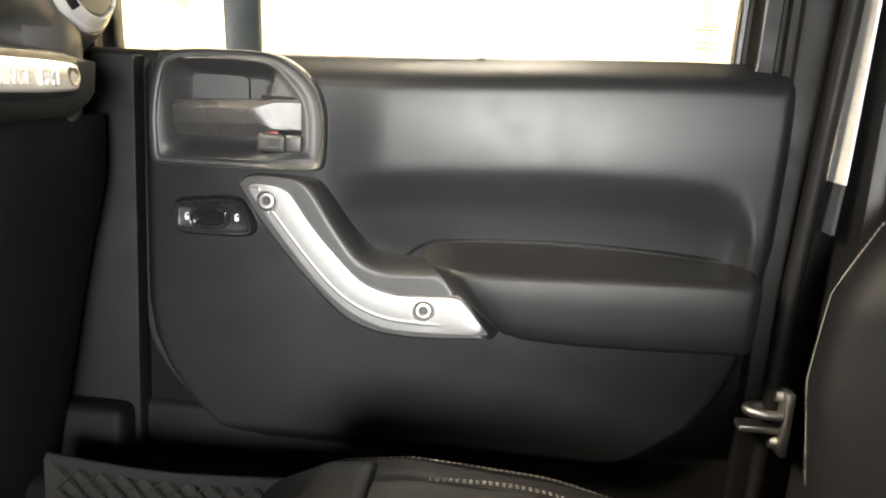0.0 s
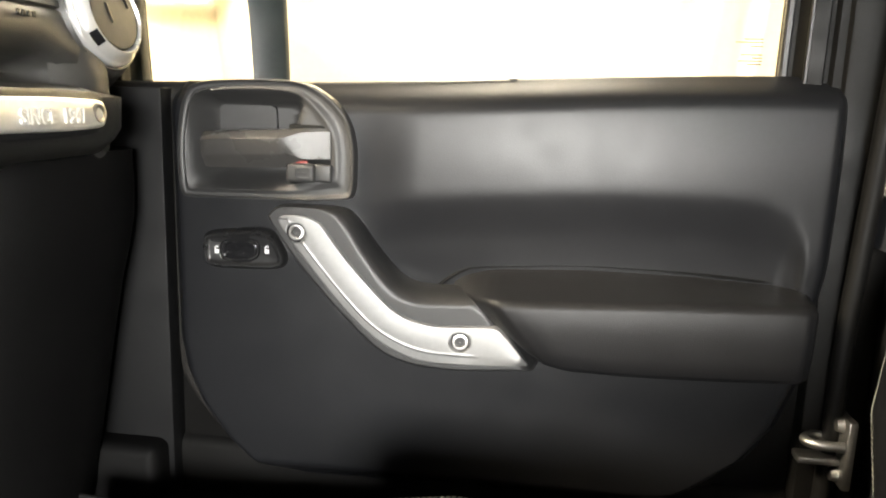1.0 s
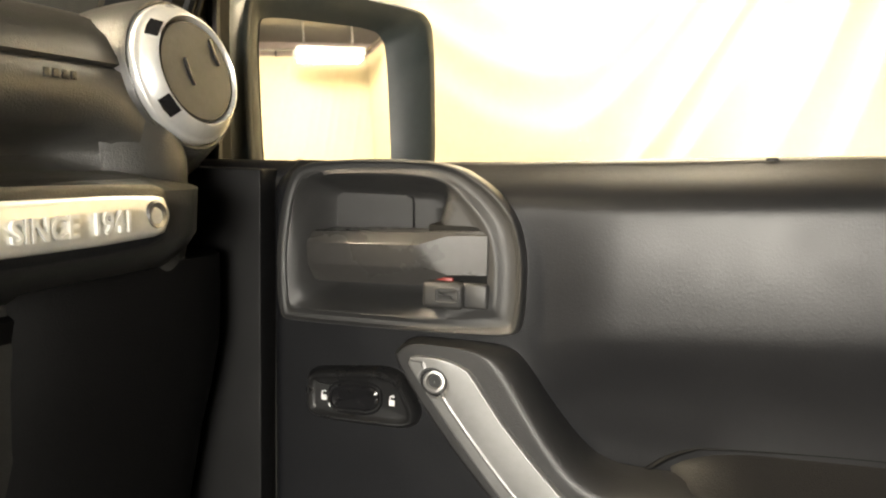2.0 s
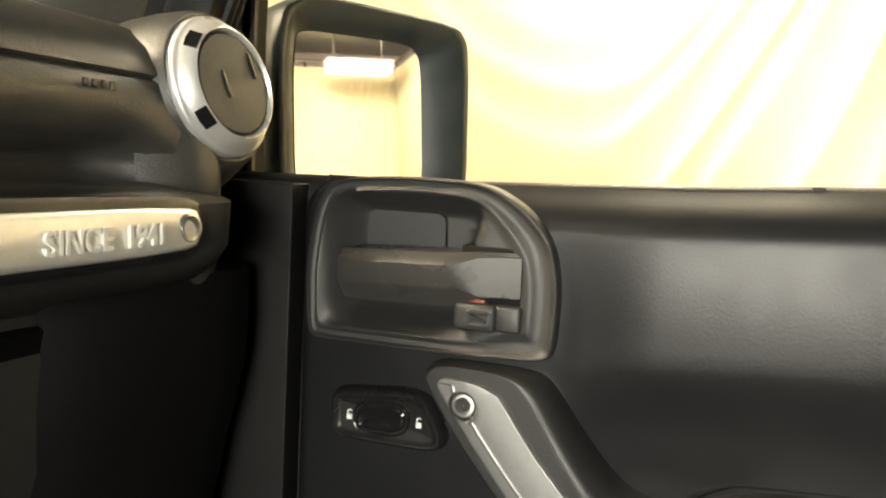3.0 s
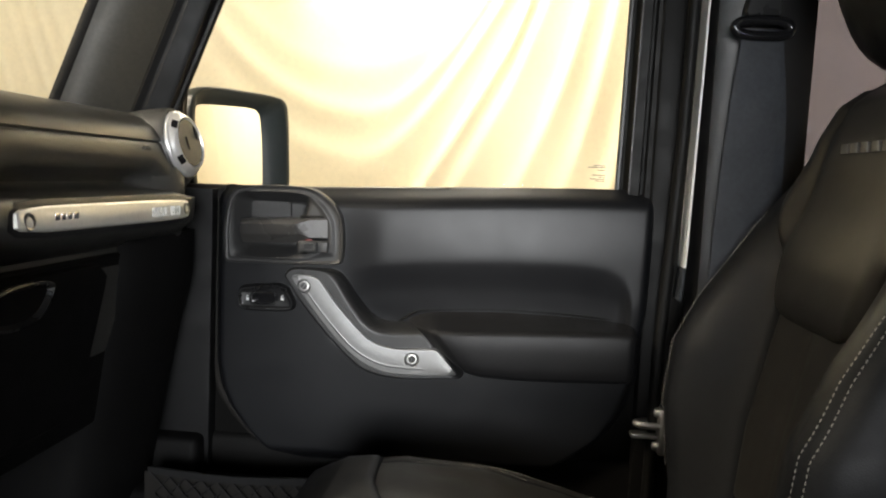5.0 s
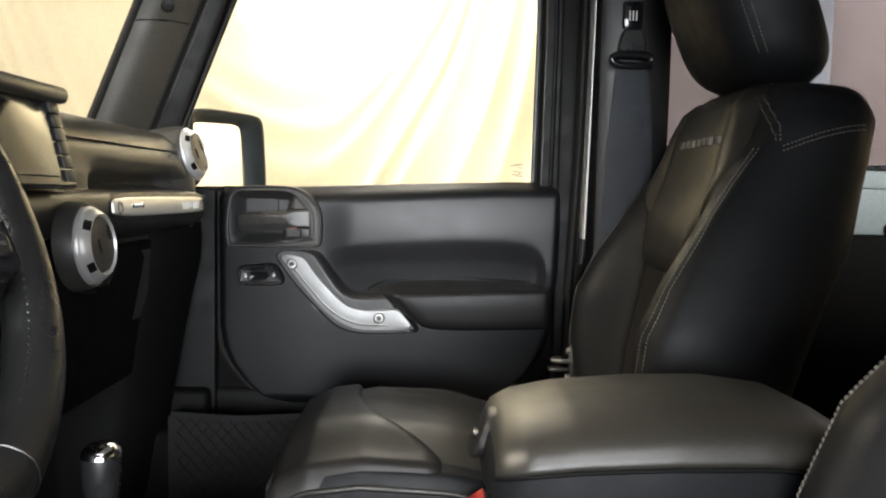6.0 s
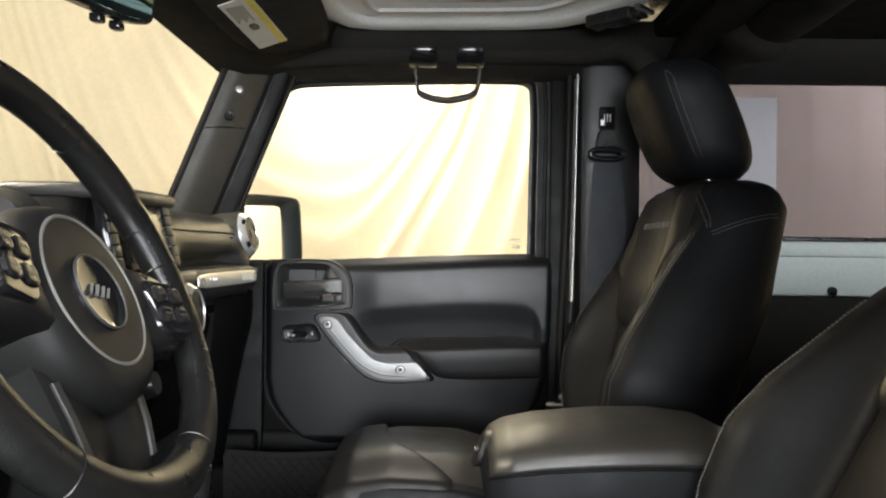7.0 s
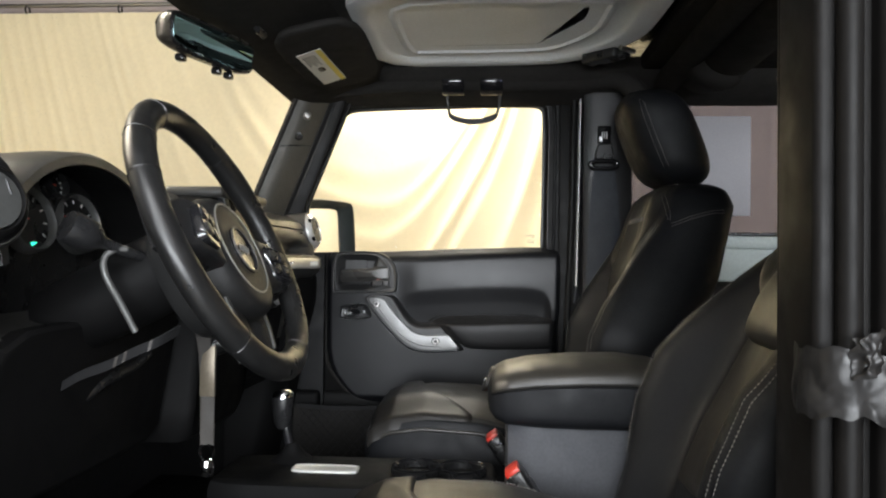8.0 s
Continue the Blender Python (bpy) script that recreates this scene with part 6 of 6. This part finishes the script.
roof_panel(-0.555, 0.088, "grey-white removable hardtop roof panel over the driver")
shell("roof_divider", block((-0.19, 0.089, 1.700), (0.545, 0.111, 1.740), 0.004), HARD, "black strip between the roof panels", "roof strip")

shell("roll_bar", tube(smooth_path([(-0.36, 0.765, 1.655), (-0.1, 0.765, 1.672), (0.35, 0.765, 1.675), (0.50, 0.74, 1.66), (0.62, 0.74, 1.45)], 40), 0.030, 18), FELT, "black padded roll bar along the roof side", "roll bar")
shell("roll_bar", tube(smooth_path([(-0.36, -0.60, 1.655), (-0.1, -0.60, 1.672), (0.35, -0.60, 1.675), (0.50, -0.575, 1.66), (0.62, -0.575, 1.45)], 40), 0.030, 18), FELT, "black padded roll bar along the roof side", "roll bar")
shell("cross_bar", tube([(0.60, -0.60, 1.665), (0.60, 0.10, 1.675), (0.60, 0.765, 1.665)], 0.032, 18), FELT, "black padded cross bar behind the seats", "roll bar")
speaker = thing("sound_bar", (0.66, 0.10, 1.66), "dark overhead speaker bar behind the seats", "speaker bar")
part("body", loft([[Vector((0.68 + 0.06 * math.cos(a), y, 1.655 + r * math.sin(a))) for a in [k * math.tau / 24 for k in range(24)]] for y, r in ((-0.50, 0.015), (-0.46, 0.04), (-0.2, 0.045), (0.10, 0.03), (0.4, 0.045), (0.66, 0.04), (0.70, 0.015))]), FELT, speaker)
for y in (-0.3, 0.5):
    part("speaker_pod", turned([(0.0005, 0.035), (0.03, 0.032), (0.055, 0.018), (0.065, 0.0), (0.06, -0.02)], 32, facing((0.655, y, 1.63), (-0.4, 0, -1))), FELT, speaker, "round speaker pod")

strap = thing("grab_strap", (0.085, 0.765, 1.70), "black paracord grab handle strapped to the roll bar", "grab handle")
for x in (0.032, 0.136):
    wrap = [(x, 0.765 + 0.037 * math.cos(a), 1.673 + 0.034 * math.sin(a)) for a in [k * math.tau / 24 for k in range(25)]]
    part("wrap", ribbon(wrap, (1, 0, 0), 0.060, 0.005), GLOSS, strap, "glossy black vinyl wrap")
cord = smooth_path([(0.014, 0.785, 1.650), (0.018, 0.790, 1.600), (0.032, 0.792, 1.580), (0.085, 0.795, 1.570), (0.138, 0.792, 1.580), (0.154, 0.790, 1.600), (0.160, 0.785, 1.650)], 70)
part("cord", tube(cord, [0.0045 + 0.0028 * step(k, 14, 20) * step(k, 56, 50) for k in range(71)], 10), HARD, strap)
for k in range(20, 51):
    p, q = cord[k], cord[k + 1]
    part("braid", tube([p + Vector((0, 0.0076 * math.cos(a), 0.0076 * math.sin(a))) + (q - p) * (a / math.tau) for a in [j * math.tau / 10 for j in range(11)]], 0.0016, 5), BELT, strap)

visor = thing("sun_visor", (-0.29, 0.44, 1.64), "black sun visor folded up with a warning label", "sun visor", "sun visors")


def on_visor(u, v, d):
    return Vector((-0.315 + u, v, 1.622 + 0.22 * u - d))


VIS = rounded([(0.0, 0.155), (0.0, 0.60), (0.11, 0.645), (0.175, 0.60), (0.19, 0.16)], 3, True, 0.18)
board = part("board", slab(VIS, ((0.004, -0.010), (0.0, -0.004), (0.002, 0.003), (0.008, 0.006), (0.014, 0.0065)), on_visor), FELT, visor)
sticker = part("warning_label", slab([Vector(p) for p in ((0.032, 0.300), (0.034, 0.565), (0.092, 0.545), (0.088, 0.285))], ((0, 0.005), (0, 0.0078)), on_visor), LABEL, visor, "white warning label", 0)
part("yellow_stripe", slab([Vector(p) for p in ((0.076, 0.289), (0.079, 0.550), (0.091, 0.545), (0.087, 0.286))], ((0, 0.0076), (0, 0.0085)), on_visor), YELLOW, sticker, "yellow band", 0)
part("pictogram", slab(rounded([(0.05, 0.415), (0.05, 0.45), (0.066, 0.448), (0.066, 0.413)], 1), ((0, 0.0076), (0, 0.0084)), on_visor), HARD, sticker, "small dark pictogram", 0)
for k in range(7):
    part("print_line", slab([Vector((0.040 + 0.0042 * k, 0.318)), Vector((0.0415 + 0.0042 * k, 0.318)), Vector((0.0415 + 0.0042 * k, 0.40 - 0.01 * (k % 3))), Vector((0.040 + 0.0042 * k, 0.40 - 0.01 * (k % 3)))], ((0, 0.0076), (0, 0.0083)), on_visor), GREY, sticker, "unreadable grey print", 0)
part("hinge", tube([(-0.315, 0.13, 1.63), (-0.312, 0.165, 1.628)], 0.007), HARD, visor)
driver_visor = copy_thing(visor, Matrix.Translation((-0.29, -0.345, 1.64)))
tagged(driver_visor, "black sun visor folded up over the driver")

# ---- rear-view mirror ----
rv = thing("rearview_mirror", (-0.40, 0.10, 1.62), "black rear-view mirror with blue-green glass", "rear-view mirror")
rv_mid, rv_across, rv_up = Vector((-0.370, 0.072, 1.577)), Vector((0.22, 0.97, 0.02)).normalized(), Vector((0.05, -0.02, 1.0)).normalized()
rv_out = rv_across.cross(rv_up).normalized()


def on_rv(u, v, d):
    return rv_mid + rv_across * u + rv_up * v + rv_out * d


RV = rounded([(-0.142, -0.034), (-0.146, 0.02), (-0.134, 0.036), (0.11, 0.036), (0.122, 0.02), (0.116, -0.034)], 3, True, 0.2)
case = part("case", slab(RV, ((0.018, -0.040), (0.006, -0.030), (0.0, -0.012), (0.0, 0.002), (0.003, 0.005), (0.006, 0.004)), on_rv), HARD, rv)
part("mirror_glass", slab(inset(RV, 0.006), ((0, 0.002), (0.0005, 0.0045), (0.002, 0.0048)), on_rv), TINT_MIRROR, rv, "blue-green mirror glass")
for u in (-0.09, 0.02, 0.06):
    part("button", block(tuple(on_rv(u, -0.040, -0.014) - Vector((0.008, 0.010, 0.005))), tuple(on_rv(u, -0.040, -0.014) + Vector((0.008, 0.010, 0.007))), 0.003), GLOSS, case)
part("stem", tube(smooth_path([(-0.395, 0.10, 1.60), (-0.43, 0.10, 1.625), (-0.425, 0.10, 1.665)], 10), 0.010), HARD, rv)
